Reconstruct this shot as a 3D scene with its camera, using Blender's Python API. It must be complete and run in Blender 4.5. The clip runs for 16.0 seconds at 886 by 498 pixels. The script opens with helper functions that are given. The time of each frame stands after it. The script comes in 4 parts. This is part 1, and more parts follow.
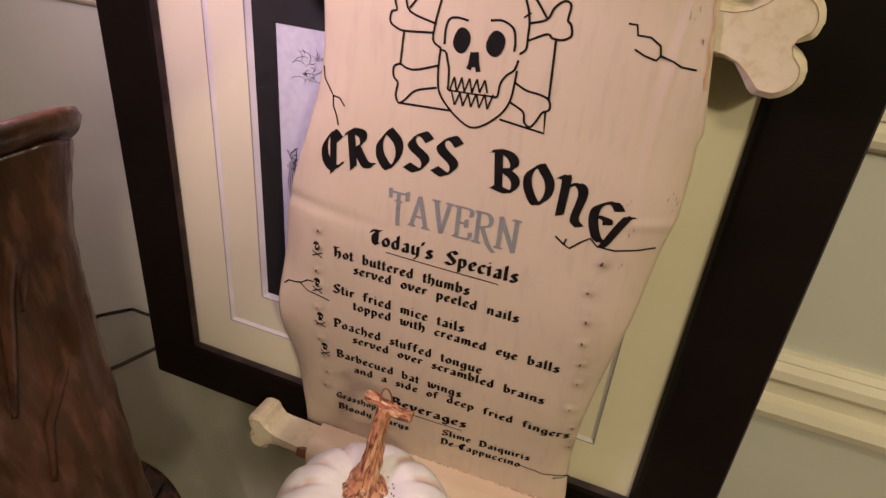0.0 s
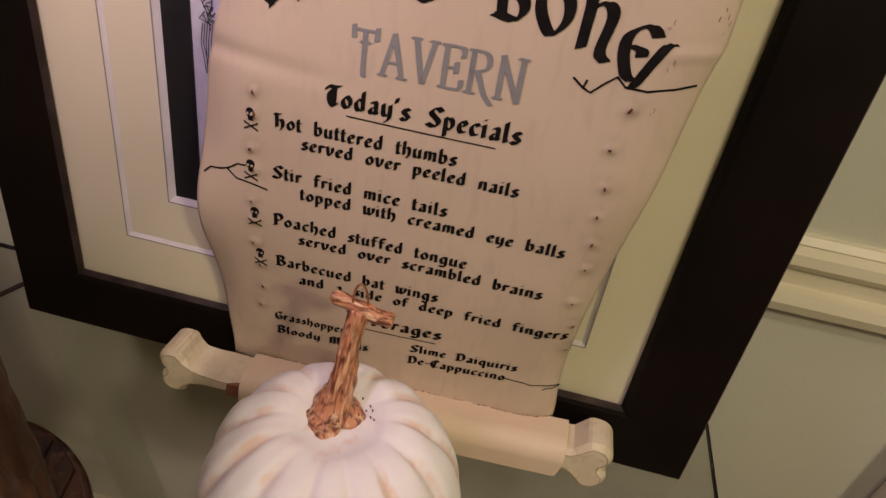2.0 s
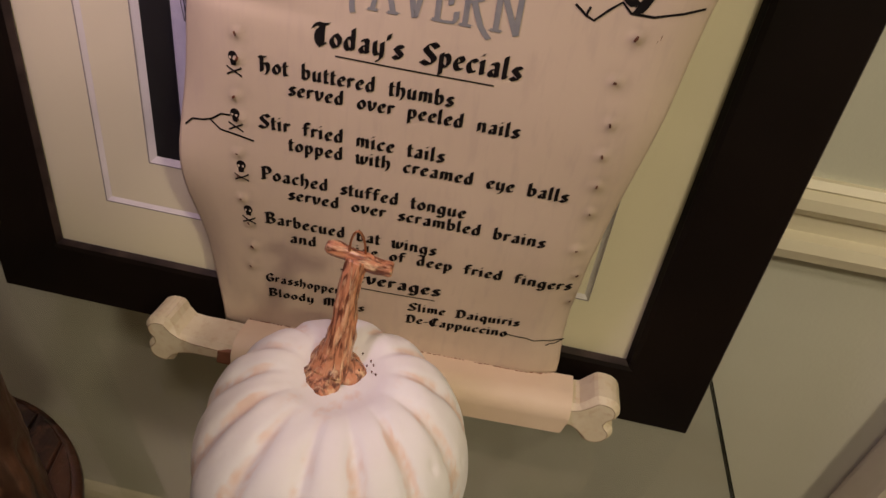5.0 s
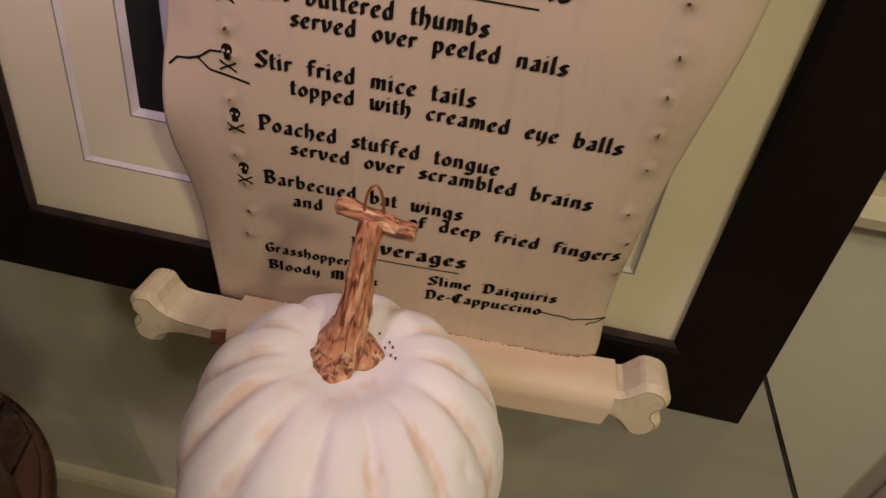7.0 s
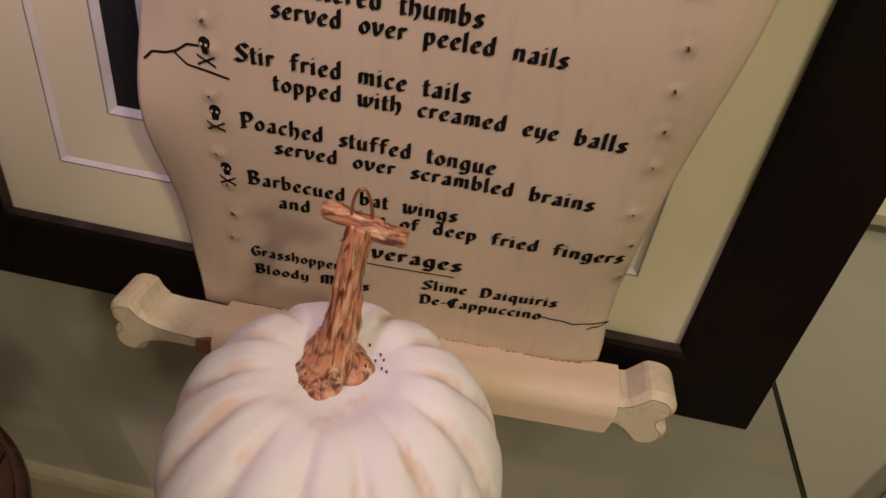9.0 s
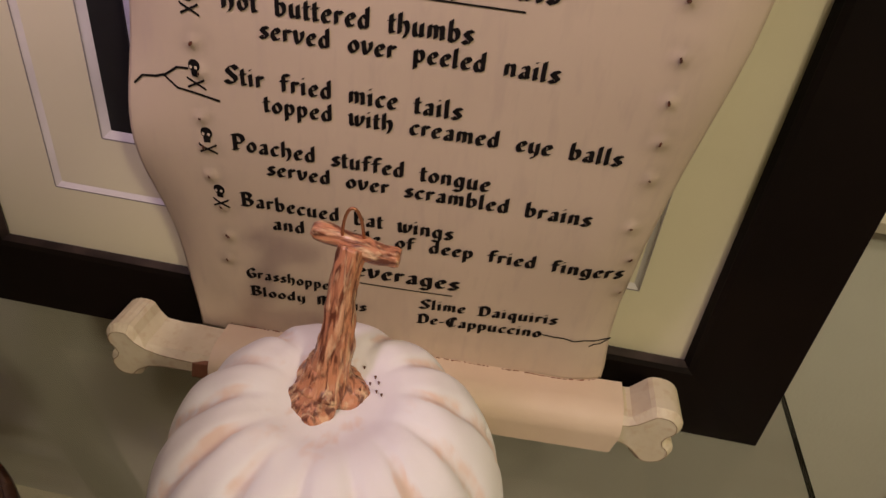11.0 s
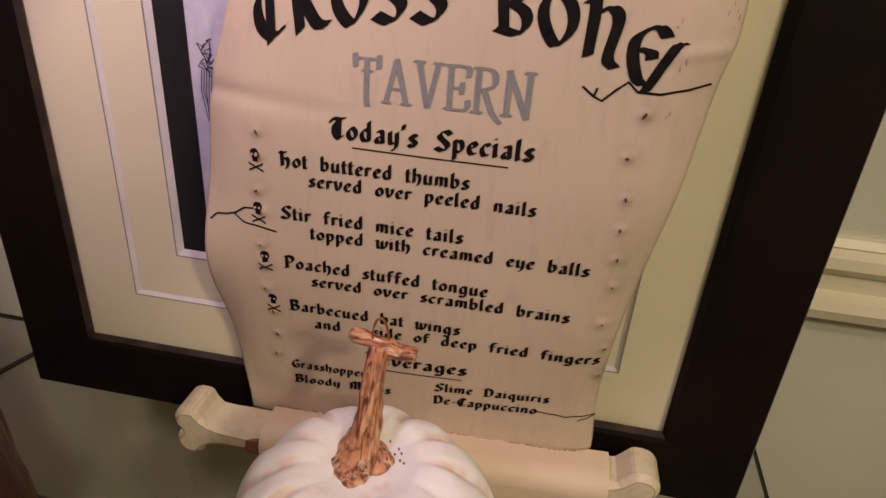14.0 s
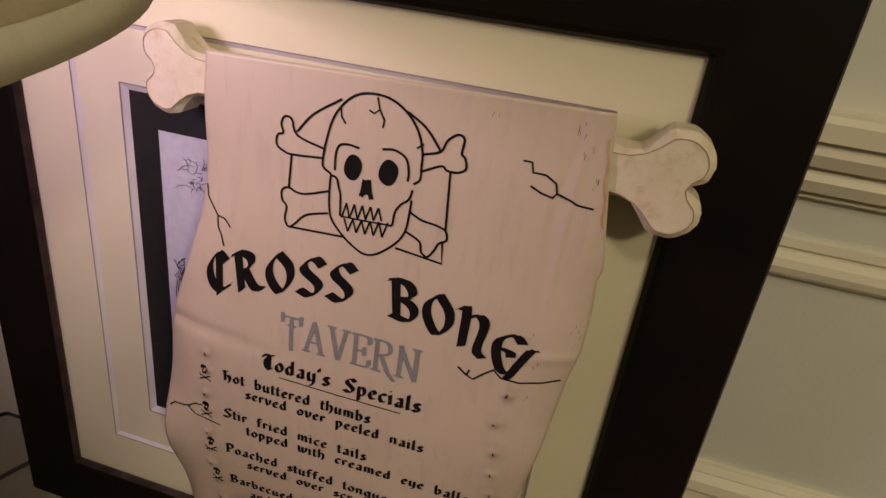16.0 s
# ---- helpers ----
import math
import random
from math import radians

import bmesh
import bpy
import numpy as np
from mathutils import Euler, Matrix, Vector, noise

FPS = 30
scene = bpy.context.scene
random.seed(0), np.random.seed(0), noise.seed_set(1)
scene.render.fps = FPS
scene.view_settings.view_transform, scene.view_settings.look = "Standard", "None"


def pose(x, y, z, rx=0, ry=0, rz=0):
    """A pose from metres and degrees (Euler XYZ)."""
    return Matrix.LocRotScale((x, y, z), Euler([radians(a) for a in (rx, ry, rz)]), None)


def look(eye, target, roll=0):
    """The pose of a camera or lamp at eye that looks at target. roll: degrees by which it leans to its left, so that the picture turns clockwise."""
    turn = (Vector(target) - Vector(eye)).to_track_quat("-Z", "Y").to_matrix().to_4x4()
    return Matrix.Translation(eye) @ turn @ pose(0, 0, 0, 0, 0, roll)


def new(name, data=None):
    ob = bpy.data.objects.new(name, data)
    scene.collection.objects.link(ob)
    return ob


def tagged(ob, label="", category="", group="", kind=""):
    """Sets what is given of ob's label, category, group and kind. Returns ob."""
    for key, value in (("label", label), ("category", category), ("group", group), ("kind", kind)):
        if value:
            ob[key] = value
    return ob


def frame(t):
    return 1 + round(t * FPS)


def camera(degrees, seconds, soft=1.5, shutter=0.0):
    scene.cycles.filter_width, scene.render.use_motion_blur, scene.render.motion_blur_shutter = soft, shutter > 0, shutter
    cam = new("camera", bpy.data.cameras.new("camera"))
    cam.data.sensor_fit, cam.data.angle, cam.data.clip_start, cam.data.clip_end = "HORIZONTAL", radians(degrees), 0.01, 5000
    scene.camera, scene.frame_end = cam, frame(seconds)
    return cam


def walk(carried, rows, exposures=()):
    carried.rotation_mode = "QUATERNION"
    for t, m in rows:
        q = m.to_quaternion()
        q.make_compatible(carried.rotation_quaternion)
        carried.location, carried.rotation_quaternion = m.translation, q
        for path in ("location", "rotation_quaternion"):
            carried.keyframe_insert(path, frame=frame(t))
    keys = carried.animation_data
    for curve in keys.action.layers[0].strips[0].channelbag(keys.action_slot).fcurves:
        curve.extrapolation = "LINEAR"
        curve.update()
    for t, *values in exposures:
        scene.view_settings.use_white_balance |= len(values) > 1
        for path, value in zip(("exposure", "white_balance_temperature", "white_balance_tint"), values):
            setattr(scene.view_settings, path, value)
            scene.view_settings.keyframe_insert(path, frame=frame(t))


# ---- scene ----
cam = camera(69.11, 16.0, soft=1.5)
ROWS = [
    (0, (0.4630, -0.4253, 1.2593), (0.1727, 0.3455, 0.6922), 3.31),
    (0.5, (0.4026, -0.4005, 1.2183), (0.2116, 0.4083, 0.6622), 4.79),
    (1, (0.3819, -0.3851, 1.1964), (0.2354, 0.4296, 0.6354), 6.09),
    (1.5, (0.3811, -0.3856, 1.1569), (0.2666, 0.4285, 0.5876), 7.95),
    (2, (0.3872, -0.3973, 1.1403), (0.2831, 0.3945, 0.5384), 8.73),
    (2.5, (0.3975, -0.4137, 1.1374), (0.2858, 0.3656, 0.5207), 8.74),
    (3, (0.3969, -0.4131, 1.1344), (0.2837, 0.3674, 0.5195), 8.55),
    (3.5, (0.3921, -0.4002, 1.1318), (0.2807, 0.3793, 0.5154), 8.31),
    (4, (0.3816, -0.3964, 1.1189), (0.2767, 0.3833, 0.5016), 8.97),
    (4.2, (0.3776, -0.3958, 1.1132), (0.2792, 0.3828, 0.4935), 8.85),
    (6.3, (0.3898, -0.4029, 1.1028), (0.3262, 0.3831, 0.4879), 8.23),
    (6.5, (0.3822, -0.3881, 1.0806), (0.3135, 0.3878, 0.4536), 8.80),
    (7, (0.3634, -0.3568, 1.0568), (0.2890, 0.4088, 0.4178), 8.29),
    (7.5, (0.3665, -0.3491, 1.0501), (0.2907, 0.4143, 0.4087), 8.39),
    (8, (0.3594, -0.3475, 1.0549), (0.2823, 0.4158, 0.4134), 8.14),
    (8.5, (0.3575, -0.3409, 1.0513), (0.2878, 0.4204, 0.4066), 7.98),
    (8.7, (0.3607, -0.3378, 1.0484), (0.2924, 0.4215, 0.4014), 8.10),
    (10.8, (0.3669, -0.3333, 1.0494), (0.2853, 0.4289, 0.4073), 6.39),
    (11, (0.3682, -0.3305, 1.0462), (0.2845, 0.4432, 0.4183), 6.23),
    (11.5, (0.3633, -0.3388, 1.0193), (0.2795, 0.4878, 0.4628), 6.08),
    (12, (0.3578, -0.3714, 0.9961), (0.2742, 0.4752, 0.4705), 5.44),
    (12.5, (0.3627, -0.3945, 1.0025), (0.2671, 0.4461, 0.4694), 4.94),
    (13, (0.3628, -0.4165, 1.0005), (0.2440, 0.3844, 0.4137), 4.33),
    (13.5, (0.3680, -0.3936, 1.0516), (0.2430, 0.4216, 0.4860), 3.34),
    (14, (0.3828, -0.3923, 1.1180), (0.2494, 0.4389, 0.5783), 3.27),
    (14.5, (0.4059, -0.3631, 1.1886), (0.2802, 0.4879, 0.6786), 2.64),
    (15, (0.4180, -0.3471, 1.2330), (0.2848, 0.5088, 0.7332), 3.55),
    (15.5, (0.4415, -0.3419, 1.2719), (0.2886, 0.5098, 0.7708), 3.94),
    (16, (0.4627, -0.3614, 1.3001), (0.2582, 0.4736, 0.7892), 6.17),
]
walk(cam, [(t, look(eye, target, roll)) for t, eye, target, roll in ROWS],
     [(0.0, -0.13), (1.0, -0.26), (2.0, -0.30), (4.0, -0.32), (7.0, -0.38), (11.0, -0.34), (13.0, -0.19), (14.0, -0.20), (15.0, -0.52), (16.0, -0.70)])

# ---- light ----
H = 0.66                      # height of the glass table top
world = bpy.data.worlds.new("room_air")
world.use_nodes = True
world.node_tree.nodes["Background"].inputs[0].default_value = (1.0, 0.86, 0.7, 1)
world.node_tree.nodes["Background"].inputs[1].default_value = 0.02
scene.world = world


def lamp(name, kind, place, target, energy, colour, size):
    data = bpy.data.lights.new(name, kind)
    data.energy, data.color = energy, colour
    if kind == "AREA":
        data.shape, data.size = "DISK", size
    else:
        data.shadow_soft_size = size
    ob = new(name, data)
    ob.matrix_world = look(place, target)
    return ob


lamp("unseen_overhead_light", "AREA", (0.84, -1.10, 2.42), (0.4, 0.0, 0.9), 6.5, (1.0, 0.82, 0.64), 0.18)
# second overhead light, unseen, added to brighten the right side and lower wall
lamp("unseen_overhead_light", "AREA", (1.75, -1.65, 2.42), (0.4, 0.0, 0.9), 22, (1.0, 0.83, 0.58), 0.22)
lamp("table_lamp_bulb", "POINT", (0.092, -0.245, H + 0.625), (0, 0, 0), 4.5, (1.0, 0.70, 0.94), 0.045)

# ---- materials ----


def material(name, colour, rough=0.6, metal=0.0, second=None, scale=20.0, mix=0.5, fine=None, bump=0.0, bump_scale=120.0,
             stretch=(1, 1, 1), detail=6.0, sharp=(0.35, 0.65), spec=0.5, rough_vary=0.0):
    """Principled surface: two colours mixed by soft noise, and fine relief by a second noise."""
    m = bpy.data.materials.new(name)
    m.use_nodes = True
    nt = m.node_tree
    bsdf = nt.nodes["Principled BSDF"]
    bsdf.inputs["Roughness"].default_value = rough
    bsdf.inputs["Metallic"].default_value = metal
    bsdf.inputs["Specular IOR Level"].default_value = spec
    coord = nt.nodes.new("ShaderNodeTexCoord")
    mapping = nt.nodes.new("ShaderNodeMapping")
    mapping.inputs["Scale"].default_value = stretch
    nt.links.new(coord.outputs["Object"], mapping.inputs["Vector"])
    second = second or tuple(c * 0.85 for c in colour)
    n1 = nt.nodes.new("ShaderNodeTexNoise")
    n1.inputs["Scale"].default_value, n1.inputs["Detail"].default_value = scale, detail
    nt.links.new(mapping.outputs[0], n1.inputs["Vector"])
    ramp = nt.nodes.new("ShaderNodeValToRGB")
    ramp.color_ramp.elements[0].position, ramp.color_ramp.elements[1].position = sharp
    ramp.color_ramp.elements[0].color, ramp.color_ramp.elements[1].color = (*colour, 1), (*second, 1)
    nt.links.new(n1.outputs[0], ramp.inputs[0])
    out = ramp.outputs[0]
    n2 = nt.nodes.new("ShaderNodeTexNoise")
    n2.inputs["Scale"].default_value, n2.inputs["Detail"].default_value = bump_scale, 5.0
    nt.links.new(mapping.outputs[0], n2.inputs["Vector"])
    if fine:
        mixer = nt.nodes.new("ShaderNodeMixRGB")
        ramp2 = nt.nodes.new("ShaderNodeValToRGB")
        ramp2.color_ramp.elements[0].position, ramp2.color_ramp.elements[1].position = 0.52, 0.72
        nt.links.new(n2.outputs[0], ramp2.inputs[0])
        nt.links.new(ramp2.outputs[0], mixer.inputs[0])
        nt.links.new(out, mixer.inputs[1])
        mixer.inputs[2].default_value = (*fine, 1)
        out = mixer.outputs[0]
    nt.links.new(out, bsdf.inputs["Base Color"])
    if rough_vary:
        mr = nt.nodes.new("ShaderNodeMapRange")
        mr.inputs["To Min"].default_value, mr.inputs["To Max"].default_value = rough - rough_vary, rough + rough_vary
        nt.links.new(n1.outputs[0], mr.inputs["Value"])
        nt.links.new(mr.outputs[0], bsdf.inputs["Roughness"])
    if bump:
        b = nt.nodes.new("ShaderNodeBump")
        b.inputs["Strength"].default_value, b.inputs["Distance"].default_value = bump, 0.002
        nt.links.new(n2.outputs[0], b.inputs["Height"])
        nt.links.new(b.outputs[0], bsdf.inputs["Normal"])
    return m


def clear_glass(name, tint, ior=1.45):
    """A clear pane: passes light straight on, and mirrors more the flatter it is seen."""
    m = bpy.data.materials.new(name)
    m.use_nodes = True
    nt = m.node_tree
    nt.nodes.remove(nt.nodes["Principled BSDF"])
    tr, gl, fr, mix = (nt.nodes.new(k) for k in ("ShaderNodeBsdfTransparent", "ShaderNodeBsdfGlossy", "ShaderNodeFresnel", "ShaderNodeMixShader"))
    tr.inputs[0].default_value = (*tint, 1)
    gl.inputs["Roughness"].default_value = 0.015
    fr.inputs["IOR"].default_value = ior
    nt.links.new(fr.outputs[0], mix.inputs[0])
    nt.links.new(tr.outputs[0], mix.inputs[1])
    nt.links.new(gl.outputs[0], mix.inputs[2])
    nt.links.new(mix.outputs[0], nt.nodes["Material Output"].inputs[0])
    return m


WALL = material("sage_wall_paint", (0.71, 0.72, 0.62), 0.55, second=(0.67, 0.68, 0.58), scale=6, bump=0.12, bump_scale=260)
TRIM = material("cream_trim_paint", (0.82, 0.77, 0.60), 0.4, second=(0.77, 0.72, 0.55), scale=14, bump=0.05, bump_scale=90)
FLOOR = material("brown_floor_boards", (0.22, 0.14, 0.08), 0.45, second=(0.13, 0.08, 0.05), scale=8, stretch=(1, 12, 1), bump=0.2)
CEIL = material("white_ceiling_paint", (0.8, 0.79, 0.76), 0.8, bump=0.1)
ESPRESSO = material("espresso_stained_wood", (0.010, 0.0065, 0.005), 0.42, second=(0.006, 0.004, 0.003), scale=9, bump=0.03,
                    bump_scale=70, spec=0.16, rough_vary=0.06)
ESPRESSO_EDGE = material("worn_espresso_edge", (0.055, 0.038, 0.032), 0.45, second=(0.02, 0.014, 0.012), scale=40, bump=0.15, spec=0.2)
MAT = material("warm_white_mat_board", (0.78, 0.735, 0.535), 0.75, second=(0.74, 0.695, 0.50), scale=9, bump=0.06, bump_scale=500)
BEVEL = material("lavender_white_mat_core", (0.76, 0.73, 0.72), 0.7, bump=0.04)
GAP_SHADE = material("grey_gap_shade", (0.30, 0.27, 0.26), 0.8)
BLACK_MAT = material("black_mat_board", (0.008, 0.008, 0.009), 0.55, second=(0.012, 0.012, 0.013), scale=60, bump=0.05)
PRINT = material("pale_lilac_print_paper", (0.66, 0.66, 0.72), 0.7, second=(0.58, 0.58, 0.66), scale=150, bump=0.05)
INK = material("black_print_ink", (0.007, 0.006, 0.006), 0.6, second=(0.012, 0.010, 0.010), scale=90, spec=0.12)
GREY_INK = material("slate_grey_print_ink", (0.22, 0.23, 0.24), 0.6, second=(0.26, 0.26, 0.26), scale=200, sharp=(0.3, 0.7))
FINE_INK = material("faded_drawing_ink", (0.05, 0.05, 0.06), 0.6)
PARCH = material("aged_tan_vinyl", (0.64, 0.53, 0.405), 0.42, second=(0.59, 0.485, 0.365), scale=14, fine=(0.58, 0.475, 0.37), bump=0.05, bump_scale=150, stretch=(1, 1, 0.22), sharp=(0.3, 0.72))
RUST = material("rust_brown_stain", (0.15, 0.045, 0.02), 0.7, second=(0.06, 0.022, 0.014), scale=300)
ORANGE = material("orange_brown_stain", (0.50, 0.30, 0.13), 0.6, second=(0.58, 0.42, 0.26), scale=120)
BONE = material("cream_painted_wood", (0.77, 0.69, 0.52), 0.55, second=(0.70, 0.61, 0.44), scale=38, fine=(0.66, 0.54, 0.37), bump=0.3, bump_scale=140)
BAR = material("peach_cream_painted_wood", (0.80, 0.66, 0.49), 0.5, second=(0.74, 0.59, 0.42), scale=16, bump=0.12, bump_scale=120)
STAIN = material("red_brown_wood_stain", (0.17, 0.065, 0.035), 0.6, second=(0.30, 0.13, 0.07), scale=60, bump=0.2)
EDGE_WEAR = material("brown_worn_edge", (0.30, 0.19, 0.10), 0.7, second=(0.45, 0.32, 0.20), scale=200)
PUMPKIN = material("matte_white_foam_paint", (0.93, 0.92, 0.96), 0.6, second=(0.90, 0.87, 0.89), scale=22, bump=0.2, bump_scale=90)


def stained(m, name, colour, amount):
    """Lets a stain that the mesh carries as an attribute tint the surface."""
    nt = m.node_tree
    attr, mixer, scaled = nt.nodes.new("ShaderNodeAttribute"), nt.nodes.new("ShaderNodeMixRGB"), nt.nodes.new("ShaderNodeMath")
    attr.attribute_name = name
    scaled.operation = "MULTIPLY"
    scaled.inputs[1].default_value = amount
    base = nt.nodes["Principled BSDF"].inputs["Base Color"]
    old = base.links[0].from_socket
    nt.links.new(attr.outputs["Fac"], scaled.inputs[0])
    nt.links.new(scaled.outputs[0], mixer.inputs[0])
    nt.links.new(old, mixer.inputs[1])
    mixer.inputs[2].default_value = (*colour, 1)
    nt.links.new(mixer.outputs[0], base)


stained(PUMPKIN, "stain", (0.80, 0.55, 0.42), 0.68)
stained(PARCH, "grime", (0.23, 0.17, 0.115), 0.75)
STEM = material("copper_brown_painted_bark", (0.60, 0.26, 0.14), 0.30, second=(0.15, 0.045, 0.024), scale=320, fine=(0.84, 0.58, 0.36), bump=0.8,
                bump_scale=330, stretch=(1, 1, 0.20), sharp=(0.44, 0.60))
nt = STEM.node_tree
turned = nt.nodes.new("ShaderNodeMapping")      # lay the grain along the leaning stem
turned.inputs["Rotation"].default_value = (math.radians(29.4), 0, 0)
grain = nt.nodes["Mapping"]
nt.links.new(grain.inputs["Vector"].links[0].from_socket, turned.inputs["Vector"])
nt.links.new(turned.outputs[0], grain.inputs["Vector"])
CROSS_BARK = material("copper_brown_painted_bark_cross", (0.60, 0.26, 0.14), 0.30, second=(0.15, 0.045, 0.024), scale=320, fine=(0.84, 0.58, 0.36), bump=0.8,
                      bump_scale=330, stretch=(0.20, 1, 1), sharp=(0.44, 0.60))
for m in (STEM, CROSS_BARK):
    for node in m.node_tree.nodes:
        if node.type == "TEX_NOISE":
            node.inputs["Distortion"].default_value = 0.6
WIRE = material("copper_wire", (0.45, 0.20, 0.10), 0.35, metal=0.7, bump=0.1)
CARVED = material("carved_dark_walnut", (0.074, 0.030, 0.017), 0.28, second=(0.016, 0.007, 0.005), scale=30, fine=(0.12, 0.055, 0.034), bump=0.8, bump_scale=110,
                  stretch=(1, 1, 0.22), spec=0.5)
LEG = material("dark_varnished_wood", (0.045, 0.022, 0.014), 0.35, second=(0.025, 0.013, 0.009), scale=20, bump=0.1)
BRASS = material("aged_bronze_bolt", (0.10, 0.055, 0.03), 0.35, metal=0.8, bump=0.1)
SHADE = material("cream_linen_shade", (0.80, 0.76, 0.58), 0.8, second=(0.75, 0.71, 0.53), scale=200, bump=0.2, bump_scale=600)
nt = SHADE.node_tree
thin, both = nt.nodes.new("ShaderNodeBsdfTranslucent"), nt.nodes.new("ShaderNodeMixShader")
thin.inputs[0].default_value = (0.62, 0.58, 0.36, 1)
both.inputs[0].default_value = 0.42
nt.links.new(nt.nodes["Principled BSDF"].outputs[0], both.inputs[1])
nt.links.new(thin.outputs[0], both.inputs[2])
nt.links.new(both.outputs[0], nt.nodes["Material Output"].inputs[0])
TABLE_GLASS = clear_glass("green_tinted_table_glass", (0.90, 0.90, 0.895), 1.58)
EDGE_GLASS = material("dark_green_glass_edge", (0.004, 0.005, 0.004), 0.4, second=(0.008, 0.010, 0.004), scale=8, spec=0.1)
GLAZING = clear_glass("picture_glazing", (0.985, 0.985, 0.985), 1.28)

# ---- mesh helpers ----


def part(name, bm, mat, parent=None, label="", smooth=False):
    me = bpy.data.meshes.new(name)
    bmesh.ops.recalc_face_normals(bm, faces=bm.faces)
    bm.to_mesh(me)
    bm.free()
    me.materials.append(mat)
    if smooth:
        me.polygons.foreach_set("use_smooth", [True] * len(me.polygons))
    ob = new(name, me)
    if parent:
        ob.parent = parent
    if label:
        ob["label"] = label
    return ob


def box(x0, x1, y0, y1, z0, z1, bevel=0.0, seg=2, bm=None):
    bm = bm or bmesh.new()
    vs = [bm.verts.new((x, y, z)) for x in (x0, x1) for y in (y0, y1) for z in (z0, z1)]
    fs = [bm.faces.new([vs[i] for i in f]) for f in ((0, 1, 3, 2), (4, 6, 7, 5), (0, 4, 5, 1), (2, 3, 7, 6), (0, 2, 6, 4), (1, 5, 7, 3))]
    if bevel:
        edges = list({e for f in fs for e in f.edges})
        bmesh.ops.bevel(bm, geom=edges, offset=bevel, segments=seg, affect="EDGES", profile=0.5)
    return bm


def profile_run(profile, x0, x1, bm=None):
    """A moulding: a (y, z) profile drawn along x."""
    bm = bm or bmesh.new()
    a = [bm.verts.new((x0, y, z)) for y, z in profile]
    b = [bm.verts.new((x1, y, z)) for y, z in profile]
    for i in range(len(profile)):
        j = (i + 1) % len(profile)
        bm.faces.new((a[i], a[j], b[j], b[i]))
    bm.faces.new(a)
    bm.faces.new(b[::-1])
    return bm


def slab(outline, y0, y1, bevel=0.0, seg=2):
    """A flat outline in x and z, given thickness along y, with rounded front edges."""
    bm = bmesh.new()
    lo = [bm.verts.new((x, y0, z)) for x, z in outline]
    hi = [bm.verts.new((x, y1, z)) for x, z in outline]
    n = len(outline)
    front = bm.faces.new(lo)
    bm.faces.new(hi[::-1])
    for i in range(n):
        bm.faces.new((lo[i], hi[i], hi[(i + 1) % n], lo[(i + 1) % n]))
    if bevel:
        bmesh.ops.bevel(bm, geom=list(front.edges), offset=bevel, segments=seg, affect="EDGES", profile=0.6)
    return bm


def spin(profile, n=64, shape=None):
    """A turned body from (radius, z) pairs; shape(angle, radius, z) gives the place instead where it is given."""
    bm = bmesh.new()
    rings = []
    for r, z in profile:
        ring = []
        for i in range(n):
            a = 2 * math.pi * i / n
            ring.append(bm.verts.new(shape(a, r, z) if shape else (r * math.cos(a), r * math.sin(a), z)))
        rings.append(ring)
    for a, b in zip(rings, rings[1:]):
        for i in range(n):
            bm.faces.new((a[i], a[(i + 1) % n], b[(i + 1) % n], b[i]))
    bm.faces.new(rings[0][::-1])
    bm.faces.new(rings[-1])
    return bm


def tube(points, radii, n=10, wobble=0.0, seed=0):
    """A limb along points with a radius at each."""
    rnd = random.Random(seed)
    bm = bmesh.new()
    points = [Vector(p) for p in points]
    rings = []
    for i, p in enumerate(points):
        d = (points[min(i + 1, len(points) - 1)] - points[max(i - 1, 0)]).normalized()
        side = d.cross(Vector((0.3, 1, 0.2))).normalized()
        up = side.cross(d)
        ring = []
        for k in range(n):
            a = 2 * math.pi * k / n
            r = radii[i] * (1 + wobble * math.sin(3 * a + i * 0.35) + wobble * rnd.uniform(-0.7, 0.7))
            ring.append(bm.verts.new(p + r * (math.cos(a) * side + math.sin(a) * up)))
        rings.append(ring)
    for a, b in zip(rings, rings[1:]):
        for k in range(n):
            bm.faces.new((a[k], a[(k + 1) % n], b[(k + 1) % n], b[k]))
    bm.faces.new(rings[0][::-1])
    bm.faces.new(rings[-1])
    return bm


def empty(name, m=None):
    ob = new(name)
    if m is not None:
        ob.matrix_world = m
    return ob


def lerp_table(table, x):
    """Straight lines between (x, value) pairs in rising x."""
    if x <= table[0][0]:
        return table[0][1]
    for (a, va), (b, vb) in zip(table, table[1:]):
        if x <= b:
            k = (x - a) / (b - a)
            return va + (vb - va) * k
    return table[-1][1]


def smooth_table(table, x, width=0.02):
    return sum(lerp_table(table, x + width * k) for k in (-1, -0.5, 0, 0.5, 1)) / 5


# ---- the room ----
X0, X1, Y0, Y1, TOP = -2.0, 2.4, -3.2, 0.10, 2.55


def structure(name, bm, mat, label, category):
    return tagged(part(name, bm, mat), label, category, kind="structure")


